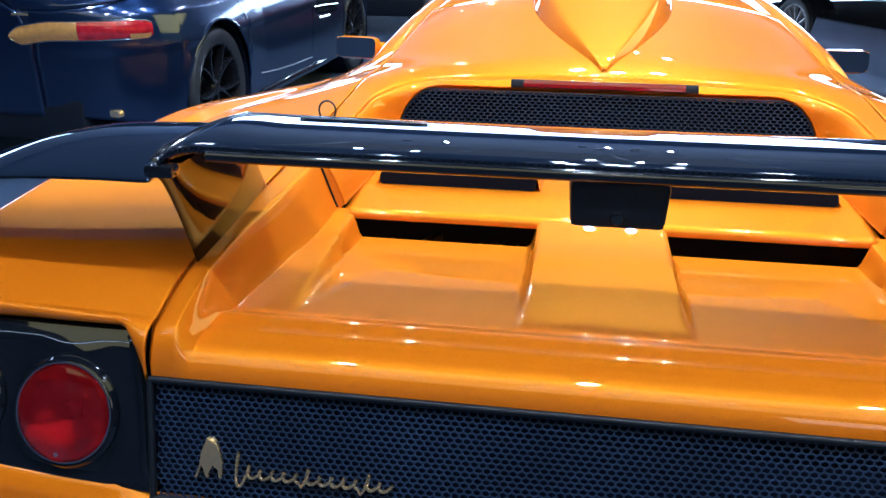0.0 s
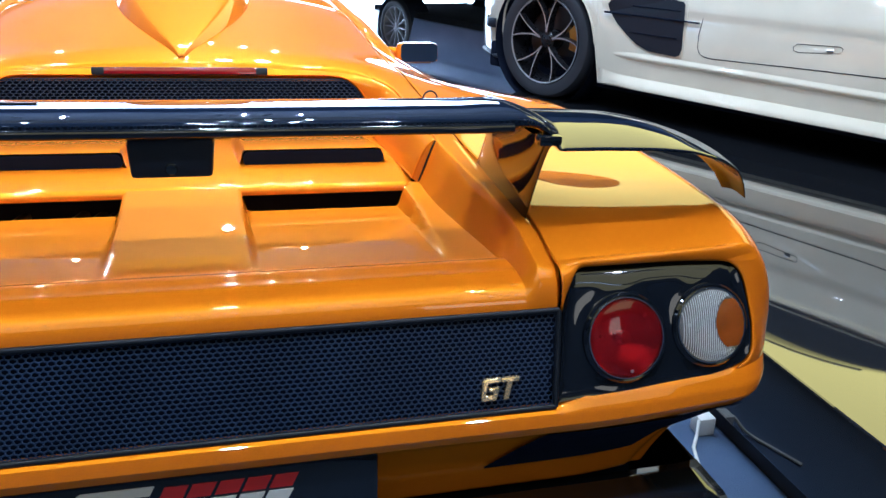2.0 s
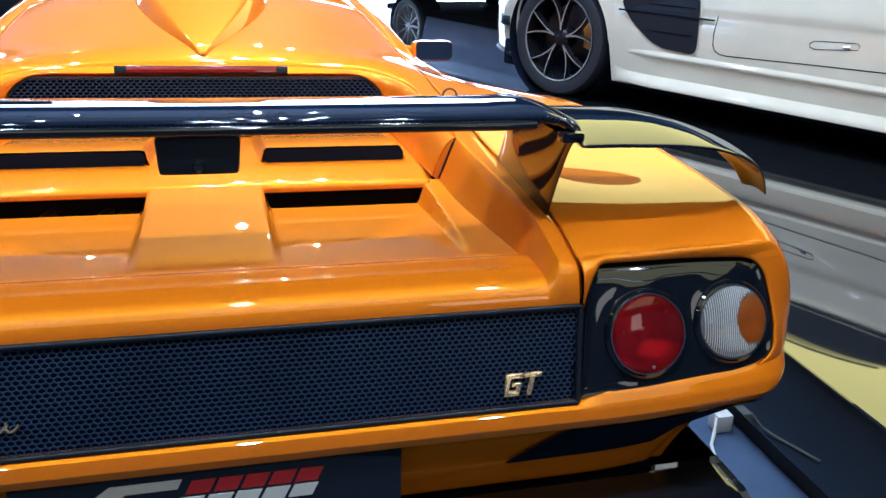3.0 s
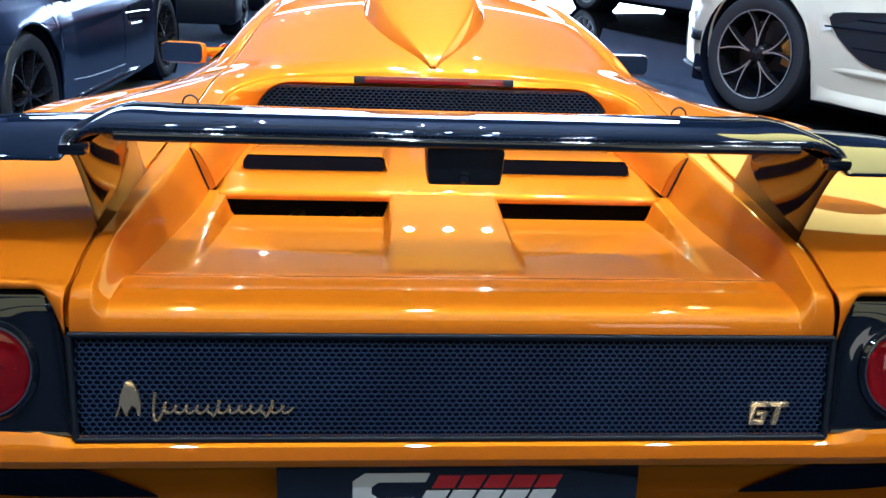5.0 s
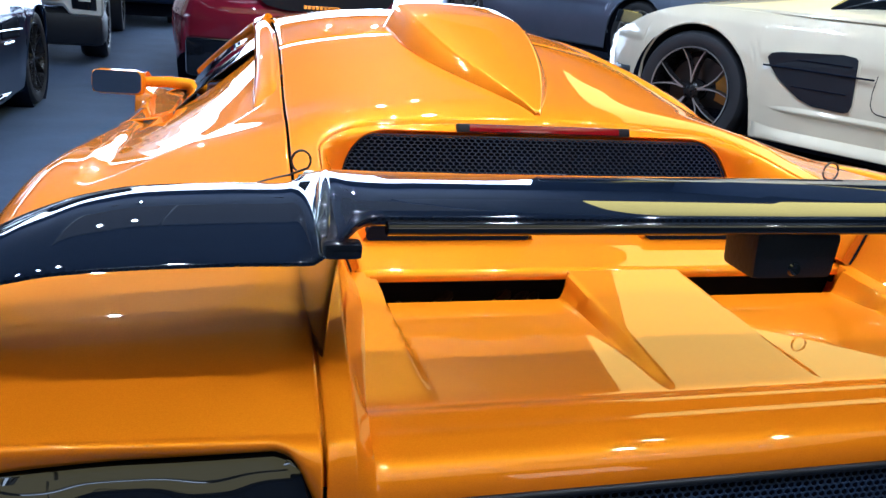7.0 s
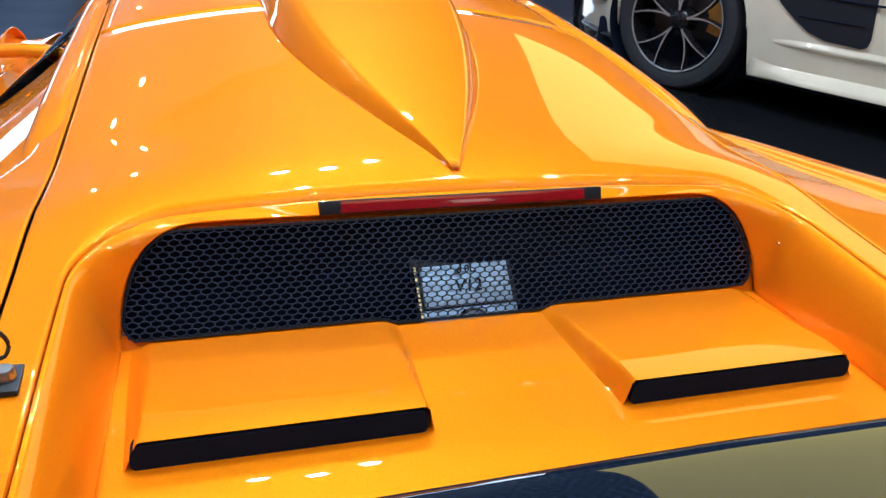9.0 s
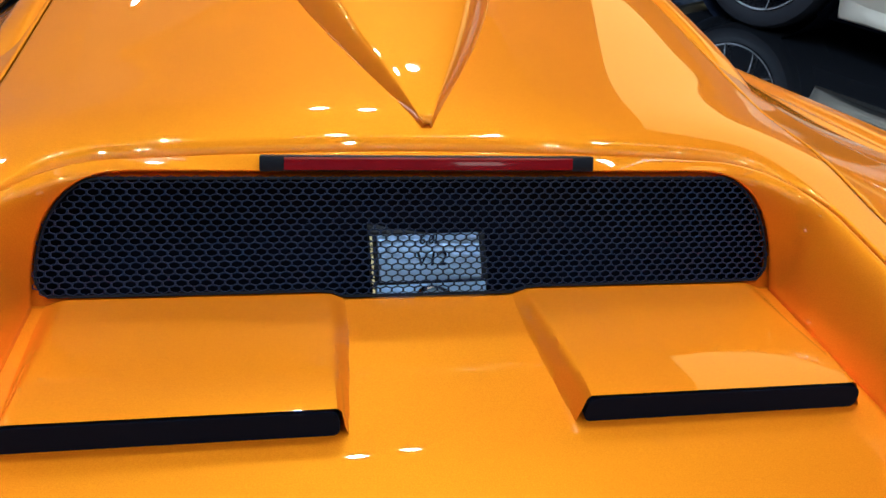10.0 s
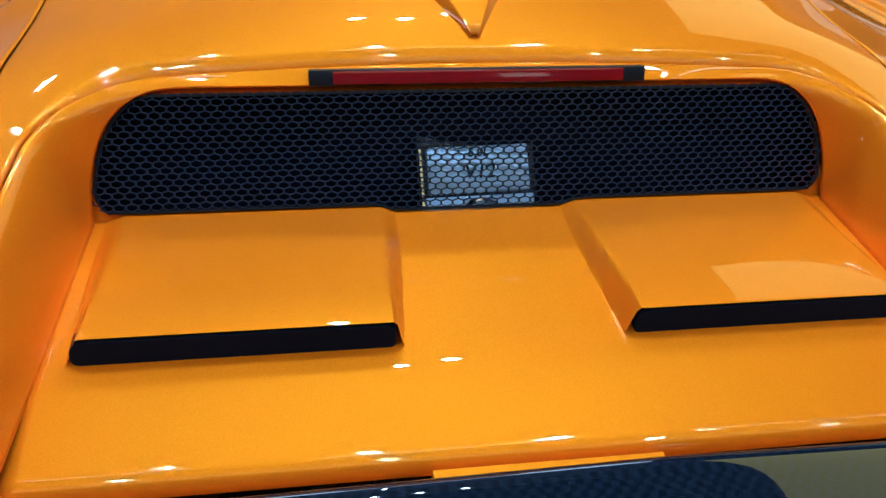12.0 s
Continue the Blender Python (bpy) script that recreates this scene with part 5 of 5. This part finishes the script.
# ---------------------------------------------------------------- the other show cars
def show_car(name, label, m, paint, length, half, belt, low, axles, r, spokes, rim_face, rim_edge, caliper=None, nose=0.72, stern=0.86, bonnet_z=0.82, boot_z=0.98, roof_z=1.3, cab=(0.22, 0.68), lamps=True, corner=0.0):
    """A coupe with its tail at y = 0: flanks with real arches, bonnet, boot, cabin, lamps and wheels."""
    car = thing(name, label, "car", m=m)

    def hw(y):
        t = y / length
        w = half * (1 - (1 - stern) * max(0.0, 1 - t / 0.16) ** 2.2 - (1 - nose) * max(0.0, 1 - (1 - t) / 0.20) ** 2.2)
        if corner and y < corner:
            w -= 0.48 * (1 - (1 - min(1.0, 1 - y / corner) ** 2.6) ** (1 / 2.6))
        return w

    top = curve((0.0, boot_z - 0.06), (0.06 * length, boot_z), (0.25 * length, boot_z), (0.66 * length, bonnet_z + 0.10), (0.85 * length, bonnet_z), (length, bonnet_z - 0.22))
    shoulder = curve((0.0, belt - 0.08), (0.12 * length, belt + 0.03), (0.3 * length, belt), (0.65 * length, belt - 0.03), (0.82 * length, belt - 0.03), (length, belt - 0.28))

    def sill(y):
        z = low + 0.16 * max(0.0, 1 - y / (0.12 * length)) + 0.05 * max(0.0, 1 - (length - y) / (0.1 * length))
        for yc in axles:
            ra = r * 1.13
            if abs(y - yc) < ra:
                z = max(z, r + math.sqrt(ra * ra - (y - yc) ** 2))
        return z

    bunch = 1.7 if corner else 1.0

    def ys(v):
        return length * v ** bunch

    for side in (-1, 1):
        def flank(u, v, side=side):
            y = ys(v)
            zb, zt, w = sill(y), shoulder(y), hw(y)
            z = mix(zb, zt, u)
            flare = 0.03 * sum(max(0.0, 1 - ((y - yc) / (r * 1.9)) ** 2) for yc in axles)
            k = (z - low) / (belt - low)
            bulge = 0.05 * (1 - (2 * k - 0.75) ** 2) - 0.03
            crease = 0.012 * smooth(0.60, 0.66, k) - 0.02 * smooth(0.66, 1.0, k)
            return side * (w + bulge + crease + flare * smooth(0.2, 0.6, k) - 0.06 * smooth(0.85, 1.0, k)), y, z
        part("flank", grid_bm(flank, 36, 240 if corner else 150, flip=side > 0), paint, car, thick=0.006)
        for yc in axles:
            lip = []
            for k in range(33):
                a = math.pi * k / 32
                y = yc + r * 1.13 * math.cos(a)
                z = r + r * 1.13 * math.sin(a)
                if z > low:
                    p = flank(0.0, (y / length) ** (1 / bunch))
                    lip.append((p[0] - side * 0.004, y, z))
            part("arch_lip", tube_bm(lip, 0.008, 6), paint, car)
            part("arch_liner", lathe_bm([(r * 1.14, -0.01), (r * 1.14, 0.30), (0.0, 0.30)], 40, pose(side * (half - 0.01), yc, r, 0, -90 * side, 0)), VOID, car)
            cal = None
            if caliper is not None:
                cal = caliper
            wheel("wheel", car, pose(side * (half - 0.115), yc, r, 0, 90 * side, 0), r, 0.24, spokes, rim_edge, rim_face, cal)
    # upper skin between the shoulders
    def skin(u, v):
        y = ys(v)
        w = hw(y) - 0.08
        s = 2 * u - 1
        return s * w, y, mix(top(y), shoulder(y), abs(s) ** 3.2)
    part("upper_skin", grid_bm(skin, 36, 120 if corner else 80), paint, car, thick=0.005)
    # ends
    def stern_face(u, v):
        s = 2 * u - 1
        w = hw(0.0)
        z = mix(low + 0.16, mix(top(0), shoulder(0), abs(s) ** 3), v)
        k = (z - low) / (belt - low)
        w += 0.05 * (1 - (2 * k - 0.75) ** 2) - 0.03 + 0.012 * smooth(0.60, 0.66, k) - 0.02 * smooth(0.66, 1.0, k) - 0.06 * smooth(0.85, 1.0, k)
        return s * w, (-0.05 * math.sin(math.pi * v) - 0.03) * (0.12 if corner else 1.0) * (1 - s ** 4) + 0.004 * s * s, z
    part("rear_bumper", grid_bm(stern_face, 30, 16, flip=True), paint, car, thick=0.005)
    def nose_face(u, v):
        s = 2 * u - 1
        w = hw(length)
        z = mix(low + 0.05, mix(top(length), shoulder(length), abs(s) ** 3), v)
        return s * (w - 0.01), length + 0.07 * math.sin(math.pi * v) * (1 - s * s) + 0.06 * (1 - s * s) - 0.01, z
    part("front_bumper", grid_bm(nose_face, 30, 16), paint, car, thick=0.005)
    part("underbody", box_bm(-half + 0.12, half - 0.12, 0.3, length - 0.3, low * 0.7, low + 0.12, bevel=0.02), VOID, car)
    # cabin
    y0, y1 = cab[0] * length, cab[1] * length
    def cabin_skin(u, v):
        ang = math.pi * u
        t = v
        rise = math.sin(math.pi * min(1.0, max(0.0, t))) ** 0.55
        w = (half - 0.13) * (0.78 + 0.22 * (1 - rise))
        y = mix(y0, y1, t)
        s = math.cos(ang)
        zb = shoulder(y) - 0.01
        return (1 if s > 0 else -1) * abs(s) ** 0.6 * w, y, zb + (roof_z - zb) * rise * math.sin(ang) ** 0.55
    part("cabin_glass", grid_bm(cabin_skin, 30, 36), GLASS_DARK, car, "dark tinted cabin glass")
    def roof_skin(u, v):
        t = mix(0.30, 0.66, v)
        p = cabin_skin(mix(0.28, 0.72, u), t)
        return p[0], p[1], p[2] + 0.006
    part("roof_panel", grid_bm(roof_skin, 20, 20), paint, car, thick=0.004)
    if lamps:
        zz = belt - 0.12
        for side in (-1, 1):
            o = [(side * (hw(0) - 0.02), zz + 0.02), (side * (hw(0) - 0.02), zz + 0.075), (side * (hw(0) - 0.30), zz + 0.07), (side * (hw(0) - 0.36), zz + 0.03), (side * (hw(0) - 0.30), zz)]
            part("tail_light", prism_bm(o if side < 0 else o[::-1], 0.04, Matrix.Translation((0, -0.045, 0)), bevel=0.006), BRAKE_RED, car, "red tail light")
    for side in (-1, 1):
        o = [(side * (hw(length) - 0.02), bonnet_z - 0.20), (side * (hw(length) - 0.04), bonnet_z - 0.12), (side * (hw(length) - 0.28), bonnet_z - 0.14), (side * (hw(length) - 0.26), bonnet_z - 0.22)]
        part("headlight", prism_bm(o if side < 0 else o[::-1], 0.05, Matrix.Translation((0, length - 0.02, 0)), bevel=0.006), GLASS_DARK, car, "dark headlight")
    return car, hw


# white coupe on the platform
WHITE_L, WHITE_AX = 4.49, (0.95, 3.65)
heading = Vector((-0.49, 0.872, 0)).normalized()
across = Vector((heading.y, -heading.x, 0))
wheel_at = Vector((2.04, 3.83, PLATFORM_Z))
origin = wheel_at - heading * WHITE_AX[1] + across * 0.975
white_m = Matrix(((across.x, heading.x, 0, origin.x), (across.y, heading.y, 0, origin.y), (0, 0, 1, PLATFORM_Z), (0, 0, 0, 1)))
WHITE, w_hw = show_car("white_coupe", "pearl white sports coupe with dark side vents on glossy platform", white_m, WHITE_PAINT, WHITE_L, 0.98, 0.86, 0.155, WHITE_AX, 0.345, 5, RIM_BLACK, RIM_EDGE, caliper=-80, bonnet_z=0.86, nose=0.60)


def white_details():
    s = -1
    def fx(y, z):
        k = (z - 0.155) / (0.86 - 0.155)
        flare = 0.03 * sum(max(0.0, 1 - ((y - yc) / (0.345 * 1.9)) ** 2) for yc in WHITE_AX)
        return w_hw(y) + 0.05 * (1 - (2 * k - 0.75) ** 2) - 0.03 + 0.012 * smooth(0.60, 0.66, k) - 0.02 * smooth(0.66, 1.0, k) + flare * smooth(0.2, 0.6, k) - 0.06 * smooth(0.85, 1.0, k)
    # vent behind the front wheel
    o = ((2.735, 0.658), (2.80, 0.664), (3.12, 0.640), (3.17, 0.628), (3.188, 0.605), (3.17, 0.565), (3.12, 0.51), (3.05, 0.455), (2.98, 0.410), (2.90, 0.383), (2.735, 0.376), (2.710, 0.386), (2.70, 0.42), (2.715, 0.60), (2.720, 0.645))
    for sc, off, mat_, nm in ((1.05, 0.004, WHITE_PAINT, "vent_frame"), (1.0, 0.009, BLACK_SATIN, "side_vent")):
        bm = bmesh.new()
        cy, cz = 2.93, 0.53
        f = bm.faces.new([bm.verts.new((s * (fx(cy + (y - cy) * sc, cz + (z - cz) * sc) + off), cy + (y - cy) * sc, cz + (z - cz) * sc)) for y, z in o])
        part(nm, bm, mat_, WHITE, "dark louvred side vent" if nm == "side_vent" else "", smooth=False, thick=0.02 if nm == "vent_frame" else 0.0)
    part("vent_fin", tube_bm([(s * (fx(y, 0.56) + 0.018), y, 0.562) for y in (2.62, 2.8, 3.0, 3.2)], 0.0055, 6), VOID, WHITE, "black vent fin")
    for z in (0.47, 0.61):
        part("vent_slat", tube_bm([(s * (fx(y, z) + 0.011), y, z) for y in (2.74, 2.9, 3.03)], 0.0035, 6), VOID, WHITE)
    # door shut line, handle, sill
    def line(pts, rad, nm, mat_, off=0.0):
        part(nm, tube_bm([(s * (fx(y, z) + off), y, z) for y, z in pts], rad, 6), mat_, WHITE)
    line([(2.58, 0.86), (2.605, 0.70), (2.620, 0.50), (2.615, 0.44), (2.600, 0.412), (2.575, 0.398), (2.53, 0.393), (2.1, 0.412), (1.6, 0.43), (1.38, 0.44), (1.30, 0.50), (1.27, 0.7)], 0.0024, "door_gap", VOID, 0.0005)
    line([(2.116, 0.508), (2.10, 0.524), (1.90, 0.536), (1.885, 0.528), (1.892, 0.506), (2.085, 0.486), (2.112, 0.492), (2.116, 0.508)], 0.0016, "handle_gap", VOID, 0.001)
    line([(1.955, 0.512), (1.925, 0.515)], 0.008, "handle_lock", SILVER, 0.0)
    def sill_skirt(u, v):
        y = mix(1.25, 3.22, u)
        z = mix(0.372, 0.160, v)
        ends = smooth(0.0, 0.05, u) * (1 - smooth(0.84, 1.0, u))
        out = 0.022 * math.exp(-((v - 0.16) / 0.09) ** 2) - 0.022 * math.exp(-((v - 0.50) / 0.20) ** 2) + 0.052 * smooth(0.62, 0.90, v) - 0.03 * smooth(0.95, 1.0, v)
        return s * (fx(y, max(0.28, z)) - 0.004 + out * ends), y, z
    part("sill_skirt", grid_bm(sill_skirt, 48, 40), WHITE_PAINT, WHITE, thick=0.01)
    bm = grid_bm(lambda u, v: (s * (w_hw(mix(4.05, 4.44, u)) + mix(0.0, 0.03, v)), mix(4.05, 4.44, u), 0.20 - 0.015 * v), 10, 3)
    part("front_splitter", bm, BLACK_SATIN, WHITE, "black splitter", thick=0.015)
    bm = grid_bm(lambda u, v: (s * (fx(mix(4.14, 4.32, u), 0.40) + 0.03 * math.sin(math.pi * u)), mix(4.14, 4.32, u), mix(0.36, 0.42, v)), 8, 2)
    part("canard", bm, BLACK_SATIN, WHITE, "black front flick", thick=0.006)


white_details()

# dark blue saloon on the carpet
d_head = Vector((0.037, 0.9993, 0)).normalized()
d_acr = Vector((d_head.y, -d_head.x, 0))
d_o = Vector((-2.09, 3.74, 0)) - d_head * 0.76 - d_acr * 0.90
dark_m = Matrix(((d_acr.x, d_head.x, 0, d_o.x), (d_acr.y, d_head.y, 0, d_o.y), (0, 0, 1, 0), (0, 0, 0, 1)))
DARK, d_hw = show_car("dark_blue_coupe", "satin midnight blue coupe parked on the carpet", dark_m, SATIN_NAVY, 4.30, 0.94, 0.92, 0.17, (0.76, 3.40), 0.345, 5, RIM_BLACK, RIM_BLACK, bonnet_z=0.92, boot_z=1.02, roof_z=1.40, lamps=False, corner=0.42)


def dark_details():
    def side_x(y, z):
        """Half-width of the flank."""
        k = (z - 0.17) / 0.75
        flare = 0.03 * sum(max(0.0, 1 - ((y - yc) / 0.6555) ** 2) for yc in (0.76, 3.40))
        return d_hw(y) + 0.05 * (1 - (2 * k - 0.75) ** 2) - 0.03 + 0.012 * smooth(0.60, 0.66, k) - 0.02 * smooth(0.66, 1.0, k) + flare * smooth(0.2, 0.6, k) - 0.06 * smooth(0.85, 1.0, k)
    # the tail's plan outline, from its middle round the corner
    w0 = side_x(0.0, 0.75)
    line = [Vector((w0 * k / 20, -0.008 * (1 - (k / 20) ** 4))) for k in range(20)] + [Vector((side_x(y, 0.75), y)) for y in (0.36 * (k / 60) ** 2.2 for k in range(61))]
    run = [0.0]
    for p, q in zip(line, line[1:]):
        run.append(run[-1] + (q - p).length)
    def along(d):
        k = max(1, next((i for i, r_ in enumerate(run) if r_ >= d), len(run) - 1))
        p = line[k - 1].lerp(line[k], min(1.0, max(0.0, (d - run[k - 1]) / (run[k] - run[k - 1]))))
        i0, i1 = max(0, k - 4), min(len(line) - 1, k + 3)
        t = (line[i1] - line[i0]).normalized()
        return p, Vector((t.y, -t.x))
    start, end = 0.235, run[min(range(len(line)), key=lambda i: abs(line[i].y - 0.225) if i > 20 else 9.0)]
    def lens_at(f, v, out):
        p, n = along(mix(start, end, f))
        zc = mix(0.722, 0.750, smooth(0.0, 0.35, f)) - 0.004 * smooth(0.8, 1.0, f)
        h = 0.046 * math.sqrt(smooth(-0.02, 0.10, f)) * (1 - 0.25 * smooth(0.95, 1.0, f))
        q = p + n * (0.004 + out)
        return q.x, q.y, zc + h * v
    for sx in (-1, 1):
        def lens(u, v, f0=0.0, f1=1.0):
            p = lens_at(mix(f0, f1, u), 2 * v - 1, 0.012 * math.sin(math.pi * v))
            return sx * p[0], p[1], p[2]
        part("tail_light", grid_bm(lambda u, v: lens(u, v, 0.0, 0.50), 24, 10, flip=sx < 0), TAIL_AMBER, DARK, "pale amber inner lamp")
        part("tail_light", grid_bm(lambda u, v: lens(u, v, 0.502, 1.0), 24, 10, flip=sx < 0), TAIL_RED, DARK, "long red tail light")
        part("indicator_lens", grid_bm(lambda u, v: [a_ + b_ for a_, b_ in zip(lens(mix(0.0, 1.0, u), 0.30 * v, 0.84, 0.985), (sx * 0.003, -0.003, 0.0))], 12, 6, flip=sx < 0), TAIL_AMBER, DARK, "pale amber outer segment")
        rim = [lens_at(k / 24, 1, 0.002) for k in range(25)] + [lens_at(1 - k / 24, -1, 0.002) for k in range(25)]
        part("lamp_trim", tube_bm([(sx * x, y, z) for x, y, z in rim], 0.0032, 6, closed=True), CHROME, DARK, "thin bright lamp trim")
        o = [(-0.030, 0.0), (0.024, 0.0), (0.032, 0.008), (0.026, 0.036), (0.018, 0.040), (-0.026, 0.040), (-0.034, 0.030)]
        part("exhaust_tip", prism_bm([(sx * 0.70 + x, 0.325 + z) for x, z in o], 0.12, Matrix.Translation((0, 0.05, 0)), bevel=0.006), GOLD_CHROME, DARK, "trapezoid exhaust tip")
    part("rear_diffuser", box_bm(-0.56, 0.56, 0.0, 0.26, 0.20, 0.42, bevel=0.04), BLACK_SATIN, DARK, "black rear diffuser")
    part("badge_bar", box_bm(0.28, 0.37, -0.032, -0.024, 0.822, 0.834, bevel=0.002), GOLD_CHROME, DARK, "small bright badge bar")
    def stripe(pts, rad, name, mat_, label="", off=0.0):
        part(name, tube_bm([(side_x(y, z) + off, y, z) for y, z in pts], rad, 8), mat_, DARK, label)
    stripe([(1.23, 0.818), (1.27, 0.826), (1.36, 0.818), (1.42, 0.806), (1.44, 0.798)], 0.012, "door_handle", CHROME, "chrome door handle", 0.014)
    stripe([(1.04, 0.86), (1.07, 0.80), (1.10, 0.70), (1.12, 0.60), (1.13, 0.48)], 0.0028, "door_gap", VOID)
    stripe([(2.36, 0.86), (2.33, 0.70), (2.30, 0.45), (2.26, 0.32)], 0.0028, "door_gap", VOID)
    # silver rod stands in for the highlight on the door's lower crease
    stripe([(1.31, 0.338), (1.6, 0.310), (1.92, 0.292), (2.27, 0.283)], 0.0035, "crease_highlight", SILVER, "silver line painting the highlight along the lower crease", 0.002)
    stripe([(0.27, 0.684), (0.40, 0.668), (0.52, 0.656)], 0.0025, "bumper_gap", VOID)
    def recess(u, v):
        y = mix(2.42, 2.84, u)
        z = mix(0.575 - 0.02 * u, 0.675 + 0.02 * u, v)
        return side_x(y, z) + 0.004, y, z
    part("fender_vent", grid_bm(recess, 12, 6), VOID, DARK, "dark fender vent", thick=0.004)
    stripe([(2.34, 0.634), (2.6, 0.622), (2.86, 0.606)], 0.008, "vent_bar", CHROME, "chrome vent bar", 0.010)
    stripe([(2.43, 0.548), (2.54, 0.542), (2.66, 0.540)], 0.013, "vent_trim", CHROME, "", 0.004)
    def blade(u, v):
        y = mix(1.20, 2.62, u)
        a = math.pi * v
        wide = smooth(0.0, 0.12, u) * (1 - 0.7 * smooth(0.8, 1.0, u))
        return side_x(y, 0.24) - 0.01 + 0.030 * wide * math.sin(a), y, 0.208 + 0.030 * wide * math.cos(a)
    part("sill_blade", grid_bm(blade, 40, 10), BLACK_GLOSS, DARK, "gloss black sill blade")


dark_details()

MAROON, _ = show_car("maroon_coupe", "dark red coupe parked beyond the orange car", pose(0.02, 7.09, 0, 0, 0, -3), MAROON_PAINT, 4.7, 1.05, 0.88, 0.2, (0.95, 3.7), 0.345, 5, RIM_BLACK, RIM_BLACK, boot_z=0.92, bonnet_z=0.8, roof_z=1.25, lamps=False)
o = [(-0.30, 0.94), (-0.12, 0.80), (0.05, 0.765), (0.70, 0.765), (0.90, 0.81), (1.0, 0.94)]
part("air_intake", prism_bm(o, 0.06, Matrix.Translation((-0.12, -0.125, 0)), bevel=0.004), BLACK_SATIN, MAROON, "dark air intake")
for k in range(9):
    part("chrome_tooth", box_bm(0.0, 0.024, -0.006, 0.0, 0.0, 0.020, m=Matrix.Translation((0.08 + 0.034 * k, -0.128, 0.790))), CHROME, MAROON)
part("chrome_bar", box_bm(0.075, 0.385, -0.136, -0.128, 0.812, 0.820), CHROME, MAROON)
# black block stands in for the dark reflection low on the maroon body
part("dark_reflection_block", box_bm(-0.92, 0.92, -0.10, 0.10, 0.16, 0.50, bevel=0.05), BLACK_GLOSS, MAROON, "black block standing in for the dark reflection on the lower body")
g_head = Vector((-0.375, 0.927, 0)).normalized()
g_acr = Vector((g_head.y, -g_head.x, 0))
g_o = Vector((2.61, 10.35, PLATFORM_Z)) - g_head * 3.9 + g_acr * 0.85
grey_m = Matrix(((g_acr.x, g_head.x, 0, g_o.x), (g_acr.y, g_head.y, 0, g_o.y), (0, 0, 1, PLATFORM_Z), (0, 0, 0, 1)))
show_car("grey_saloon", "metallic blue-grey saloon with multi-spoke wheels on the platform", grey_m, GREY_PAINT, 4.9, 0.95, 0.92, 0.19, (1.0, 3.9), 0.36, 12, RIM_EDGE, RIM_EDGE, boot_z=1.0, bonnet_z=0.9, roof_z=1.42)


def white_suv():
    car = thing("white_off_roader", "white off-roader with amber lamps and black bumper", "car", m=pose(-2.68, 8.5, 0, 0, 0, 2))
    part("body", box_bm(-0.95, 0.95, 0.1, 4.3, 0.55, 1.15, bevel=0.06), PRINT_WHITE, car)
    part("cabin", box_bm(-0.86, 0.86, 1.4, 4.2, 1.15, 1.85, bevel=0.10), GLASS_DARK, car)
    b = part("bumper", box_bm(-0.97, 0.97, -0.12, 0.5, 0.20, 0.52, bevel=0.07), BLACK_SATIN, car, "black bumper")
    part("bumper_guard", prism_bm([(0.30, 0.60), (0.62, 0.58), (0.68, 0.49), (0.98, 0.49), (0.98, 0.86), (0.92, 0.92), (0.30, 0.92)], 0.10, Matrix.Translation((0, -0.14, 0)), bevel=0.02), PRINT_WHITE, b)
    part("guard_panel", prism_bm([(0.70, 0.555), (0.92, 0.545), (0.92, 0.80), (0.68, 0.80)], 0.02, Matrix.Translation((0, -0.148, 0)), bevel=0.006), BLACK_GLOSS, b)
    part("panel_bar", box_bm(0.76, 0.87, -0.162, -0.157, 0.63, 0.645), PRINT_WHITE, b)
    part("lamp", box_bm(0.34, 0.60, -0.215, -0.19, 0.63, 0.74, bevel=0.01), AMBER_LENS, car, "amber lamp")
    for sx in (-1, 1):
        for y in (0.75, 3.5):
            wheel("wheel", car, pose(sx * 0.82, y, 0.40, 0, 90 * sx, 0), 0.40, 0.26, 5, RIM_BLACK, RIM_BLACK, None)


white_suv()
show_car("far_dark_coupe", "dark coupe far back on the carpet", pose(-1.94, 12.9, 0, 0, 0, 4), NAVY_PAINT, 4.6, 0.95, 0.9, 0.18, (0.95, 3.7), 0.34, 5, RIM_BLACK, RIM_BLACK)
